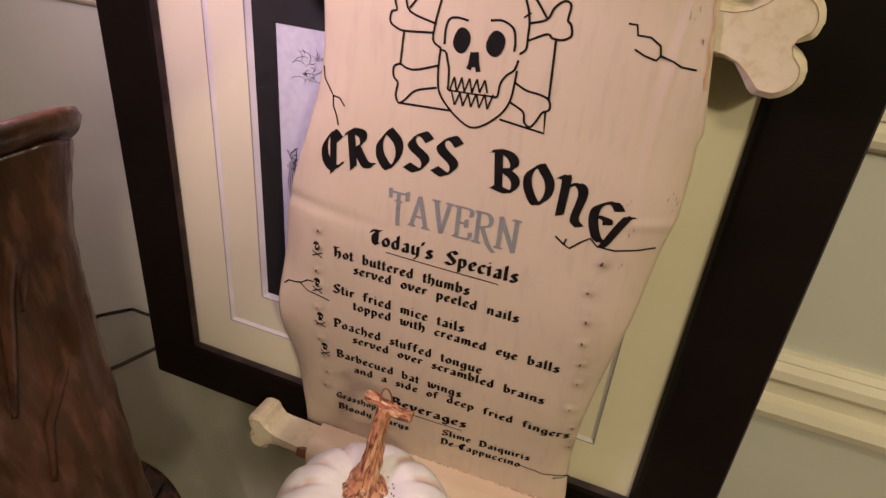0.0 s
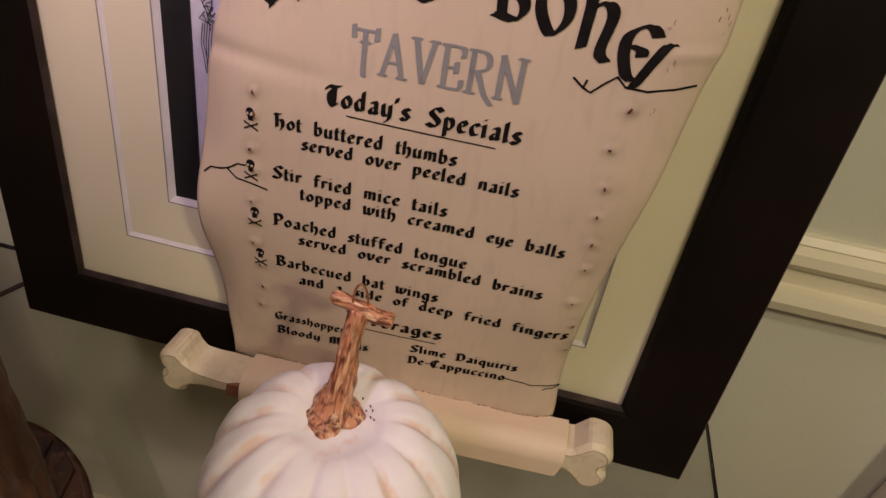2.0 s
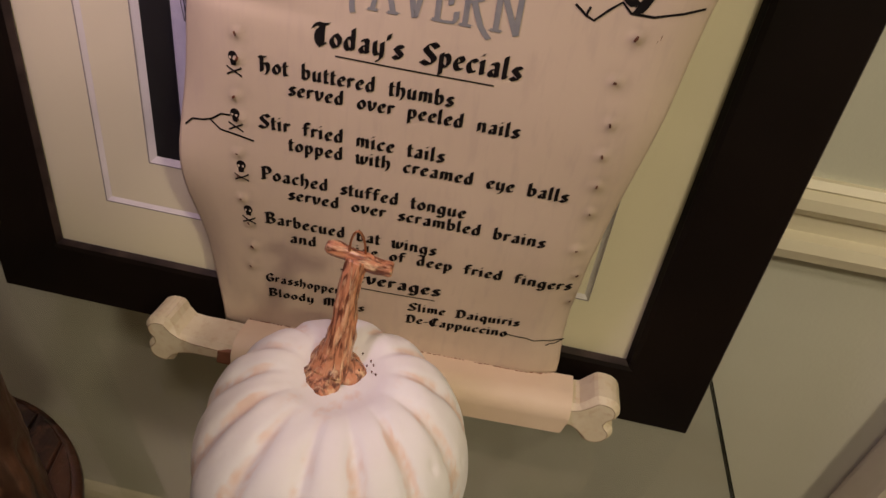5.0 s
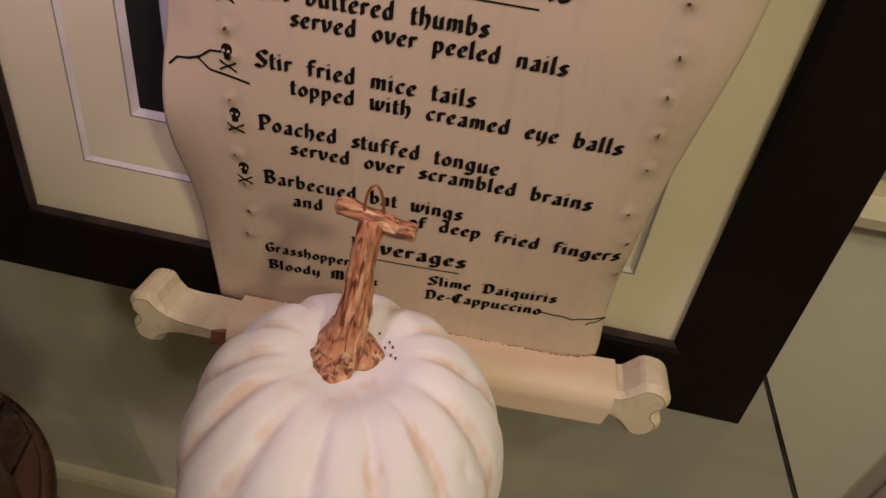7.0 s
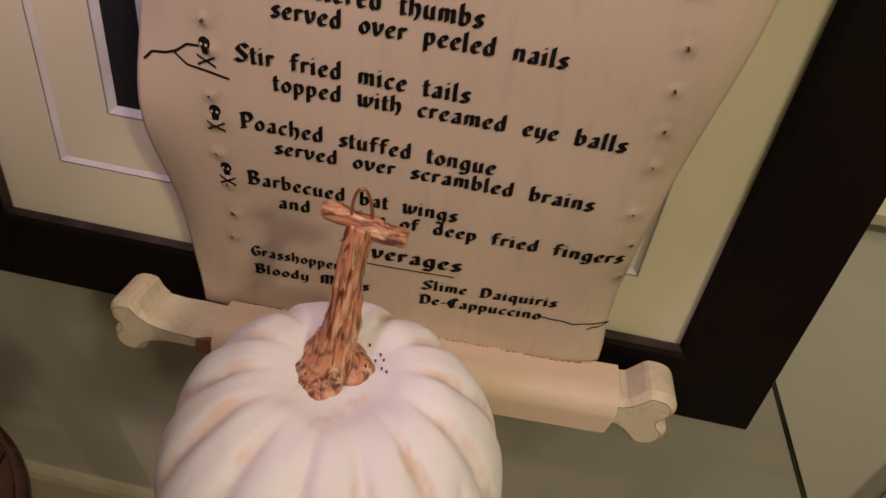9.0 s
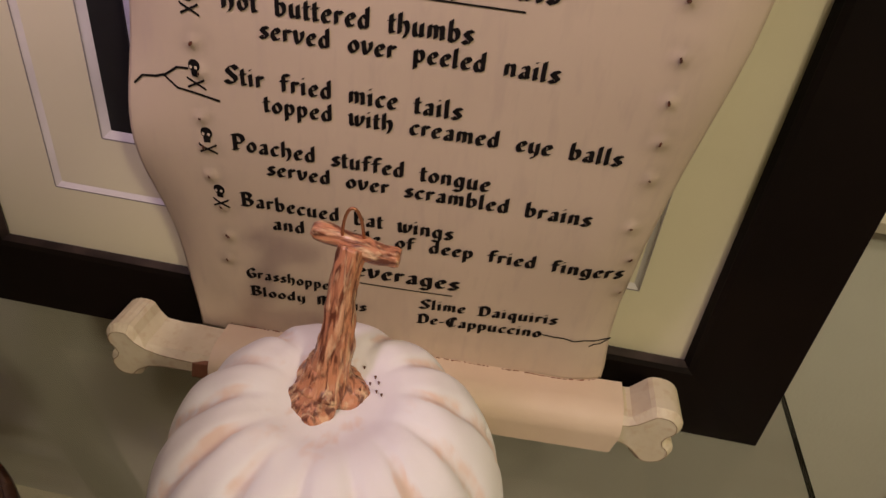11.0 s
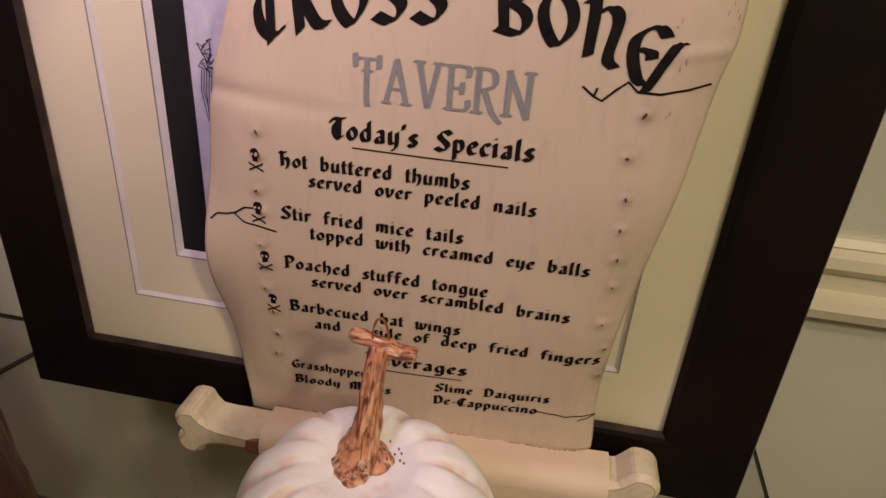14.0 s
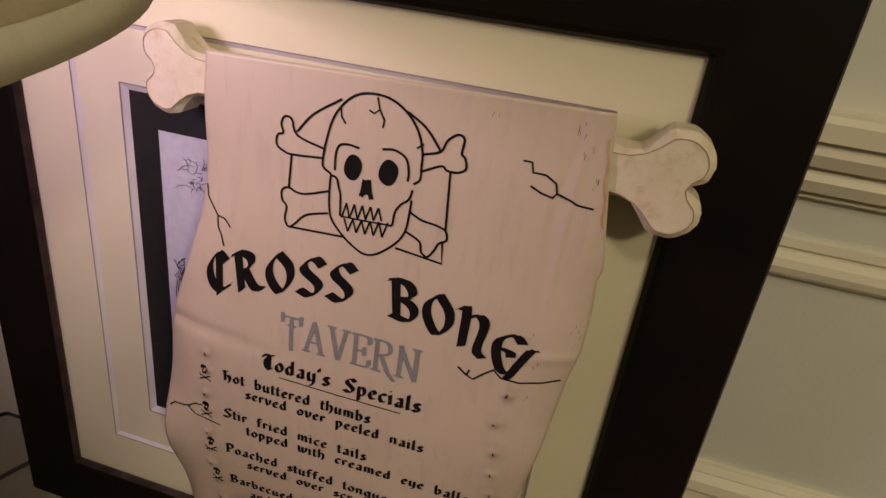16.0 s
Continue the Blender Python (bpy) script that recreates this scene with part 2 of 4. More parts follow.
structure("floor", box(X0, X1, Y0, Y1, -0.06, 0), FLOOR, "dark brown wooden floor of the room", "floor")
structure("ceiling", box(X0, X1, Y0, Y1, TOP, TOP + 0.08), CEIL, "plain white painted ceiling", "ceiling")
structure("wall_north", box(X0, X1, Y1, Y1 + 0.12, -0.06, TOP + 0.08), WALL, "pale sage painted wall behind the glass table", "wall")
structure("wall_south", box(X0, X1, Y0 - 0.12, Y0, -0.06, TOP + 0.08), WALL, "pale sage painted wall", "wall")
structure("wall_west", box(X0 - 0.12, X0, Y0 - 0.12, Y1 + 0.12, -0.06, TOP + 0.08), WALL, "pale sage painted wall", "wall")
structure("wall_east", box(X1, X1 + 0.12, Y0 - 0.12, Y1 + 0.12, -0.06, TOP + 0.08), WALL, "pale sage painted wall", "wall")


def bead(z, r, y=Y1, n=7):
    """Half-round profile points, top to bottom."""
    return [(y - r * math.sin(math.pi * i / (n - 1)), z + r * math.cos(math.pi * i / (n - 1))) for i in range(n)]


w = Y1 + 0.002
structure("baseboard", profile_run([(w, 0), (Y1 - 0.016, 0), (Y1 - 0.016, 0.070), (Y1 - 0.012, 0.080), (Y1 - 0.006, 0.087), (w, 0.090)], X0, X1), TRIM,
          "cream painted baseboard along the wall", "baseboard")
# chair rail: a ledge with two rounded rolls under it
z = H + 0.469
structure("chair_rail", profile_run([(w, z + 0.062), (Y1 - 0.026, z + 0.062), (Y1 - 0.030, z + 0.058), (Y1 - 0.030, z + 0.046), (Y1 - 0.024, z + 0.044),
          (Y1 - 0.026, z + 0.036), (Y1 - 0.022, z + 0.027), (Y1 - 0.015, z + 0.024), (Y1 - 0.018, z + 0.016), (Y1 - 0.014, z + 0.007),
          (Y1 - 0.007, z + 0.004), (Y1 - 0.007, z), (w, z)], X0, X1), TRIM, "cream painted moulded chair rail on the wall", "chair rail")
structure("trim", profile_run([(w, H + 0.436), (Y1 - 0.005, H + 0.436), (Y1 - 0.006, H + 0.430), (Y1 - 0.004, H + 0.428), *bead(H + 0.416, 0.012), (w, H + 0.402)], X0, X1), TRIM, "cream painted panel moulding on the wall", "moulding")
z = H + 0.132
structure("trim", profile_run([(w, z + 0.074), (Y1 - 0.006, z + 0.074), (Y1 - 0.010, z + 0.068), (Y1 - 0.009, z + 0.066), (Y1 - 0.016, z + 0.061), (Y1 - 0.018, z + 0.052),
          (Y1 - 0.012, z + 0.044), (Y1 - 0.008, z + 0.042), (Y1 - 0.008, z + 0.026), (Y1 - 0.018, z + 0.023), (Y1 - 0.022, z + 0.014), (Y1 - 0.019, z + 0.004), (w, z)], 0.30, X1),
          TRIM, "cream painted double moulding low on the wall", "moulding")
structure("trim", box(0.818, 0.96, Y1 - 0.05, w, 0.0, H + 0.10, 0.01), TRIM, "cream painted upright casing against the wall", "casing")

# ---- glass table ----
table = empty("glass_table", pose(0, 0, 0))
tagged(table, "low table with a clear green-tinted glass top on dark wooden legs", "table")
GX0, GX1, GY0, GY1, GT = -0.21, 0.610, -0.62, 0.060, 0.006
c = 0.03
outline = [(GX0 + c, GY1), (GX0, GY1 - c), (GX0, GY0), (GX1, GY0), (GX1, GY1)]
bm = bmesh.new()
bm.faces.new([bm.verts.new((x, y, H)) for x, y in outline])
bm.faces.new([bm.verts.new((x, y, H - GT)) for x, y in outline])
pane = part("glass_top", bm, TABLE_GLASS, table, "clear greenish glass")
pane.visible_shadow = False
for i in range(5):
    (xa, ya), (xb, yb) = outline[i], outline[(i + 1) % 5]
    bm = bmesh.new()
    d = Vector((xb - xa, yb - ya, 0)).normalized()
    o = Vector((d.y, -d.x, 0)) * 0.0012
    q = [Vector((xa, ya, H - 0.0003)), Vector((xb, yb, H - 0.0003)), Vector((xb, yb, H - GT + 0.0003)), Vector((xa, ya, H - GT + 0.0003))]
    vs = [bm.verts.new(v) for v in q] + [bm.verts.new(v + o) for v in q]
    for f in ((0, 1, 2, 3), (7, 6, 5, 4), (0, 4, 5, 1), (1, 5, 6, 2), (2, 6, 7, 3), (3, 7, 4, 0)):
        bm.faces.new([vs[k] for k in f])
    part("polished_edge", bm, EDGE_GLASS, table, "dark green polished edge")


def table_leg(x, y, turn):
    """A curved bracket leg whose rounded head holds the glass by a bolt."""
    m = pose(x, y, 0, 0, 0, turn)
    bm = spin([(0.028, 0.0), (0.030, 0.02), (0.026, 0.10), (0.024, 0.35), (0.030, 0.50), (0.040, H - 0.06), (0.043, H - GT - 0.012), (0.041, H - GT - 0.006), (0.036, H - GT - 0.003)], 36,
              lambda a, r, z: m @ Vector((r * math.cos(a) * 1.15, r * math.sin(a), z)))
    leg = part("leg", bm, LEG, table, "dark varnished wooden leg", True)
    bm = spin([(0.0090, H - GT - 0.0035), (0.0095, H - GT - 0.0012), (0.0085, H - GT - 0.0006), (0.0068, H - GT - 0.0010), (0.0062, H - GT - 0.0028)], 28,
              lambda a, r, z: m @ Vector((r * math.cos(a) + 0.006, r * math.sin(a), z)))
    bolt = part("bolt", bm, BRASS, leg, "bronze bolt ring", True)
    bm = spin([(0.0040, H - GT - 0.0027), (0.0036, H - GT - 0.0022)], 6, lambda a, r, z: m @ Vector((r * math.cos(a) + 0.006, r * math.sin(a), z)))
    part("socket", bm, EDGE_GLASS, leg, "dark hexagon socket")


table_leg(0.464, -0.150, 20)
table_leg(-0.12, -0.52, 0)
table_leg(0.49, -0.55, 0)

# ---- picture frame leaning on the wall ----
Z0 = 0.0586
LEANING = pose(0, 0, H + Z0, -5.5, 0, 0)
frame_ob = empty("picture_frame", LEANING)
tagged(frame_ob, "square dark espresso picture frame with cream mat, leaning on wall", "picture frame")
FX0, FX1, FZ0, FZ1 = -0.0625, 0.578, -0.0595, 0.570


def rail_piece(corners, inner):
    """One mitred side of the frame: flat face, rounded outer edge, thin stepped lip inside."""
    (ax, az), (bx, bz) = corners
    (cx, cz), (dx, dz) = inner
    bm = bmesh.new()
    rows = []
    for k, y in ((0.0, 0.030), (0.0, -0.009), (0.03, -0.012), (0.94, -0.0095), (1.0, -0.0078), (1.0, 0.030)):
        rows.append([bm.verts.new((ax + (dx - ax) * k, y, az + (dz - az) * k)), bm.verts.new((bx + (cx - bx) * k, y, bz + (cz - bz) * k))])
    n = len(rows)
    for i in range(n):
        a, b = rows[i], rows[(i + 1) % n]
        bm.faces.new((a[0], a[1], b[1], b[0]))
    bm.faces.new([r[0] for r in rows])
    bm.faces.new([r[1] for r in rows][::-1])
    return bm


O = [(FX0, FZ0), (FX1, FZ0), (FX1, FZ1), (FX0, FZ1)]
E = 0.0015
I = [(-E, -E), (0.51 + E, -E), (0.51 + E, 0.504 + E), (-E, 0.504 + E)]
for i in range(4):
    j = (i + 1) % 4
    side = part("frame_rail", rail_piece((O[i], O[j]), (I[j], I[i])), ESPRESSO, frame_ob, "flat dark espresso wood moulding")
    # the inner lip, worn brown; top and right pieces coloured dark to stand for shade
    (ax, az), (bx, bz) = I[i], I[j]
    d = Vector((bx - ax, 0, bz - az)).normalized()
    nrm = Vector((-d.z, 0, d.x)) * 0.0030
    bm = bmesh.new()
    q = [Vector((ax, -0.0074, az)), Vector((bx, -0.0074, bz)), Vector((bx, -0.0028, bz)) - d * 0.0030 + nrm, Vector((ax, -0.0028, az)) + d * 0.0030 + nrm]
    back = [Vector((ax, 0.002, az)), Vector((bx, 0.002, bz))]
    vs = [bm.verts.new(v) for v in q + back]
    for f in ((0, 1, 2, 3), (3, 2, 5, 4), (0, 4, 5, 1), (0, 3, 4), (1, 5, 2)):
        bm.faces.new([vs[k] for k in f])
    part("inner_lip", bm, ESPRESSO if i in (1, 2) else ESPRESSO_EDGE, frame_ob, "inner lip darkened as in shade" if i in (1, 2) else "worn brown inner lip")


def ring(x0, x1, z0, z1, a0, a1, c0, c1, y, thick):
    """A board with a window in it, its cut edges sloping back."""
    bm = bmesh.new()
    o = [(x0, z0), (x1, z0), (x1, z1), (x0, z1)]
    i = [(a0, c0), (a1, c0), (a1, c1), (a0, c1)]
    ov = [bm.verts.new((x, y, zz)) for x, zz in o]
    iv = [bm.verts.new((x, y, zz)) for x, zz in i]
    bv = [bm.verts.new((x, y + thick, zz)) for x, zz in o]
    jv = [bm.verts.new((x, y + thick, zz)) for x, zz in i]
    for k in range(4):
        m = (k + 1) % 4
        bm.faces.new((ov[k], ov[m], iv[m], iv[k]))
        bm.faces.new((bv[k], jv[k], jv[m], bv[m]))
        bm.faces.new((ov[k], bv[k], bv[m], ov[m]))
        bm.faces.new((iv[k], iv[m], jv[m], jv[k]))
    return bm


def bevel_ring(a0, a1, c0, c1, y0, y1, run):
    """The white sloping cut round a window in the mat."""
    bm = bmesh.new()
    o = [(a0, c0), (a1, c0), (a1, c1), (a0, c1)]
    i = [(a0 + run, c0 + run), (a1 - run, c0 + run), (a1 - run, c1 - run), (a0 + run, c1 - run)]
    ov = [bm.verts.new((x, y0, zz)) for x, zz in o]
    iv = [bm.verts.new((x, y1, zz)) for x, zz in i]
    bv = [bm.verts.new((x, y1 + 0.001, zz)) for x, zz in o]
    for k in range(4):
        m = (k + 1) % 4
        bm.faces.new((ov[k], ov[m], iv[m], iv[k]))
        bm.faces.new((ov[k], bv[k], bv[m], ov[m]))
        bm.faces.new((bv[k], iv[k], iv[m], bv[m]))
    return bm


def stroke(points, width, y, closed=False, bm=None, taper=False):
    """A flat ink line of the given width through (x, z) points; y may be a function of x and z."""
    bm = bm or bmesh.new()
    pts = [Vector((p[0], 0, p[1])) for p in points]
    n = len(pts)
    prev = None
    first = None
    for i in range(n + (1 if closed else 0)):
        p = pts[i % n]
        a, b = (pts[(i - 1) % n], pts[(i + 1) % n]) if closed else (pts[max(i - 1, 0)], pts[min(i + 1, n - 1)])
        d = (b - a)
        d = d.normalized() if d.length > 1e-9 else Vector((1, 0, 0))
        half = width / 2 * ((1 - 0.75 * abs(2 * i / max(n - 1, 1) - 1)) if taper else 1)
        s = Vector((-d.z, 0, d.x)) * half
        pair = []
        for v in (p + s, p - s):
            yy = y(v.x, v.z) if callable(y) else y
            pair.append(bm.verts.new((v.x, yy, v.z)))
        if prev:
            bm.faces.new((prev[0], prev[1], pair[1], pair[0]))
        prev = pair
    return bm


A = (0.0500, 0.4645, 0.0500, 0.4620)      # first window
B = (0.0925, 0.4190, 0.0935, 0.4165)     # second window
C = (0.121, 0.391, 0.122, 0.3835)       # the print
part("outer_mat", ring(-0.006, 0.516, -0.006, 0.510, *A, 0.000, 0.0022), MAT, frame_ob, "cream outer mat board")
part("mat_bevel", bevel_ring(*A, 0.0001, 0.0034, 0.0042), BEVEL, frame_ob, "white bevelled mat edge")
# thin grey lines drawn as the shade along the mats' cut edges
for a0, a1, c0, c1, yy in ((*A, -0.0002), (*B, 0.0024)):
    for p, q in (((a0, c0), (a1, c0)), ((a1, c0), (a1, c1)), ((a1, c1), (a0, c1)), ((a0, c1), (a0, c0))):
        part("gap_shade_line", stroke([p, q], 0.0010, yy), GAP_SHADE, frame_ob, "thin grey line standing for shade in the mat cut")
part("inner_mat", ring(A[0] + 0.0038, A[1] - 0.0038, A[2] + 0.0038, A[3] - 0.0038, *B, 0.0026, 0.0022), MAT, frame_ob, "cream inner mat board")
part("mat_bevel", bevel_ring(*B, 0.0028, 0.0060, 0.0054), BEVEL, frame_ob, "white bevelled mat edge")
part("black_mat", ring(B[0] - 0.004, B[1] + 0.004, B[2] - 0.004, B[3] + 0.004, *C, 0.0062, 0.0015), BLACK_MAT, frame_ob, "black innermost mat board")
part("print", box(C[0] - 0.003, C[1] + 0.003, 0.0078, 0.0095, C[2] - 0.003, C[3] + 0.003), PRINT, frame_ob, "pale lilac paper print with fine ink drawings")
part("backing_board", box(-0.004, 0.514, 0.013, 0.016, -0.004, 0.508), STAIN, frame_ob)
bm = bmesh.new()
bm.faces.new([bm.verts.new(p) for p in ((-0.001, -0.0025, -0.001), (0.511, -0.0025, -0.001), (0.511, -0.0025, 0.505), (-0.001, -0.0025, 0.505))])
glazing = part("glazing", bm, GLAZING, frame_ob, "clear picture glass")
glazing.visible_shadow = False


def dense(points, k=4):
    """The same line, drawn smoothly with more points (Catmull-Rom)."""
    out = []
    p = [Vector((a[0], a[1])) for a in points]
    p = [p[0] * 2 - p[1]] + p + [p[-1] * 2 - p[-2]]
    for i in range(1, len(p) - 2):
        for j in range(k):
            t = j / k
            out.append(0.5 * ((2 * p[i]) + (p[i + 1] - p[i - 1]) * t + (2 * p[i - 1] - 5 * p[i] + 4 * p[i + 1] - p[i + 2]) * t * t
                              + (-p[i - 1] + 3 * p[i] - 3 * p[i + 1] + p[i + 2]) * t ** 3))
    out.append(p[-2])
    return [(v.x, v.y) for v in out]


# fine drawings on the print: a leafy sprig and a small flower head
rnd = random.Random(4)
bm = bmesh.new()
for k in range(26):
    a = rnd.uniform(0, 2 * math.pi)
    r = rnd.uniform(0.004, 0.019)
    cx, cz = 0.154 + rnd.uniform(-0.008, 0.006), 0.350 + rnd.uniform(-0.012, 0.012)
    pts = [(cx + r * t * math.cos(a + 0.9 * t), cz + r * t * math.sin(a + 0.9 * t)) for t in (0, 0.35, 0.7, 1.0)]
    stroke(pts, 0.0007, 0.0074, bm=bm, taper=True)
part("drawing", bm, FINE_INK, frame_ob, "fine ink drawing of a leafy sprig")
bm = bmesh.new()
for k in range(14):
    a = k * 0.45
    cx, cz = 0.136 + 0.006 * math.cos(a) * (0.4 + 0.6 * rnd.random()), 0.262 + 0.009 * math.sin(a)
    stroke([(cx, cz), (cx + rnd.uniform(-0.006, 0.006), cz + rnd.uniform(-0.008, 0.004)), (cx + rnd.uniform(-0.004, 0.006), cz - rnd.uniform(0, 0.01))], 0.0009, 0.0074, bm=bm)
for k in range(5):
    x0 = 0.130 + 0.002 * k
    stroke([(x0, 0.25), (x0 - 0.002, 0.235), (x0 + rnd.uniform(-0.003, 0.003), 0.212)], 0.0007, 0.0074, bm=bm)
part("drawing", bm, FINE_INK, frame_ob, "fine ink drawing of a flower")

# ---- the scroll-shaped menu sign ----
sign = empty("menu_sign", LEANING)
tagged(sign, "tan vinyl tavern menu scroll with cream wooden bones, leaning on frame", "sign")
LEFT = [(-0.03, 0.166), (0.0, 0.161), (0.018, 0.158), (0.05, 0.1545), (0.08, 0.149), (0.12, 0.1465), (0.165, 0.150), (0.214, 0.1565), (0.239, 0.161), (0.262, 0.166), (0.294, 0.178),
        (0.335, 0.188), (0.38, 0.196), (0.429, 0.200), (0.47, 0.203)]
RIGHT = [(-0.03, 0.453), (0.004, 0.452), (0.03, 0.449), (0.06, 0.448), (0.106, 0.450), (0.152, 0.456), (0.186, 0.461), (0.225, 0.4675), (0.249, 0.470), (0.286, 0.4735), (0.313, 0.4785),
         (0.345, 0.4785), (0.3665, 0.477), (0.3695, 0.4795), (0.428, 0.470), (0.47, 0.465)]
DEPTH = [(-0.03, 0.029), (0.02, 0.033), (0.06, 0.037), (0.10, 0.043), (0.16, 0.0475), (0.22, 0.050), (0.29, 0.0475), (0.36, 0.0445), (0.43, 0.0425), (0.47, 0.041)]
random.seed(7)
DENTS = [(0.197 + random.uniform(-0.004, 0.004), 0.045 + 0.0205 * k + random.uniform(-0.004, 0.004)) for k in range(10)]
DENTS += [(0.441 - 0.006 * (k > 4) + random.uniform(-0.004, 0.004), 0.075 + 0.024 * k + random.uniform(-0.005, 0.005)) for k in range(9)]


def free_crease(x, zz):
    """Long folds down the upper part of one side, and a wrinkle below them."""
    top = min(1.0, max(0.0, (zz - 0.32) / 0.04))
    a = x - 0.4535 + 0.004 * math.sin(zz * 21)
    b = x - 0.4460 - 0.003 * math.sin(zz * 26 + 1)
    d = top * (0.0011 * math.exp(-(a / 0.0022) ** 2) - 0.0009 * math.exp(-(b / 0.0026) ** 2))
    c = zz - 0.300 - 0.16 * (x - 0.44)
    return d + 0.0011 * math.exp(-(c / 0.004) ** 2) * min(1.0, max(0.0, (x - 0.425) / 0.03))


def sheet_depth(x, zz):
    """How far the sheet stands out from the mat: sagging, with curled sides, soft waves and small dents."""
    d = smooth_table(DEPTH, zz, 0.03)
    l, r = smooth_table(LEFT, zz), smooth_table(RIGHT, zz, 0.006)
    s = (x - l) / (r - l)
    free = min(1.0, max(0.0, (0.44 - zz) / 0.10))
    d -= free * 0.012 * max(0.0, 0.13 - s) ** 2 / 0.0169 * (0.6 + 0.4 * math.sin(zz * 38))
    d -= free * 0.007 * max(0.0, s - 0.90) ** 2 / 0.01
    d += 0.0011 * math.sin(zz * 60 + 2 * s) * (abs(s - 0.5) * 2) ** 2
    d -= 0.0022 * math.exp(-((zz - 0.252 + 0.02 * s) / 0.006) ** 2) * max(0.0, 1 - s * 2.6)
    for a, b in DENTS:
        q = ((x - a) ** 2 + (zz - b) ** 2) / 0.000018
        if q < 9:
            d += 0.0020 * math.exp(-1.6 * q)
    d += free_crease(x, zz)
    return d


def on_sheet(lift):
    return lambda x, zz: -(sheet_depth(x, zz) + lift)


bm = bmesh.new()
NX, NZ = 140, 210
grid = []
for j in range(NZ + 1):
    r = j / NZ
    row = []
    for i in range(NX + 1):
        s = i / NX
        zt, zb = 0.463 + 0.006 * s, -0.030 + 0.021 * s
        zz = zb + (zt - zb) * r
        x = smooth_table(LEFT, zz) * (1 - s) + smooth_table(RIGHT, zz, 0.003) * s
        row.append(bm.verts.new((x, -sheet_depth(x, zz), zz)))
    grid.append(row)
for j in range(NZ):
    for i in range(NX):
        bm.faces.new((grid[j][i], grid[j][i + 1], grid[j + 1][i + 1], grid[j + 1][i]))
sheet = part("sheet", bm, PARCH, sign, "aged tan vinyl sheet with wavy torn sides", True)
grime = sheet.data.attributes.new("grime", "FLOAT", "POINT")
values = []
for v in sheet.data.vertices:
    x, zz = v.co.x, v.co.z
    n1, n2 = noise.noise(Vector((x * 60, zz * 60, 3))), noise.noise(Vector((x * 210, zz * 160, 8)))
    g = 0.0
    for a, b in DENTS:
        q = ((x - a - 0.002) ** 2 + (zz - b - 0.001) ** 2) / 0.00006
        if q < 6:
            g = max(g, math.exp(-q) * (0.30 + 0.5 * n1 + 0.3 * n2))
    low = max(0.0, 1 - (zz + 0.02) / 0.10)
    g += 0.16 * low * max(0.0, 0.25 + n1 + 0.5 * n2)
    edge = max(0.0, 1 - min(x - smooth_table(LEFT, zz), smooth_table(RIGHT, zz, 0.003) - x) / 0.012)
    g += 0.22 * edge ** 2 * max(0.0, 0.35 + n1 + 0.4 * n2)
    values.append(min(1.0, max(0.0, g)))
grime.data.foreach_set("value", values)
mod = sheet.modifiers.new("thickness", "SOLIDIFY")
mod.thickness, mod.offset = 0.0014, (-1.0 if sheet.data.polygons[0].normal.y < 0 else 1.0)


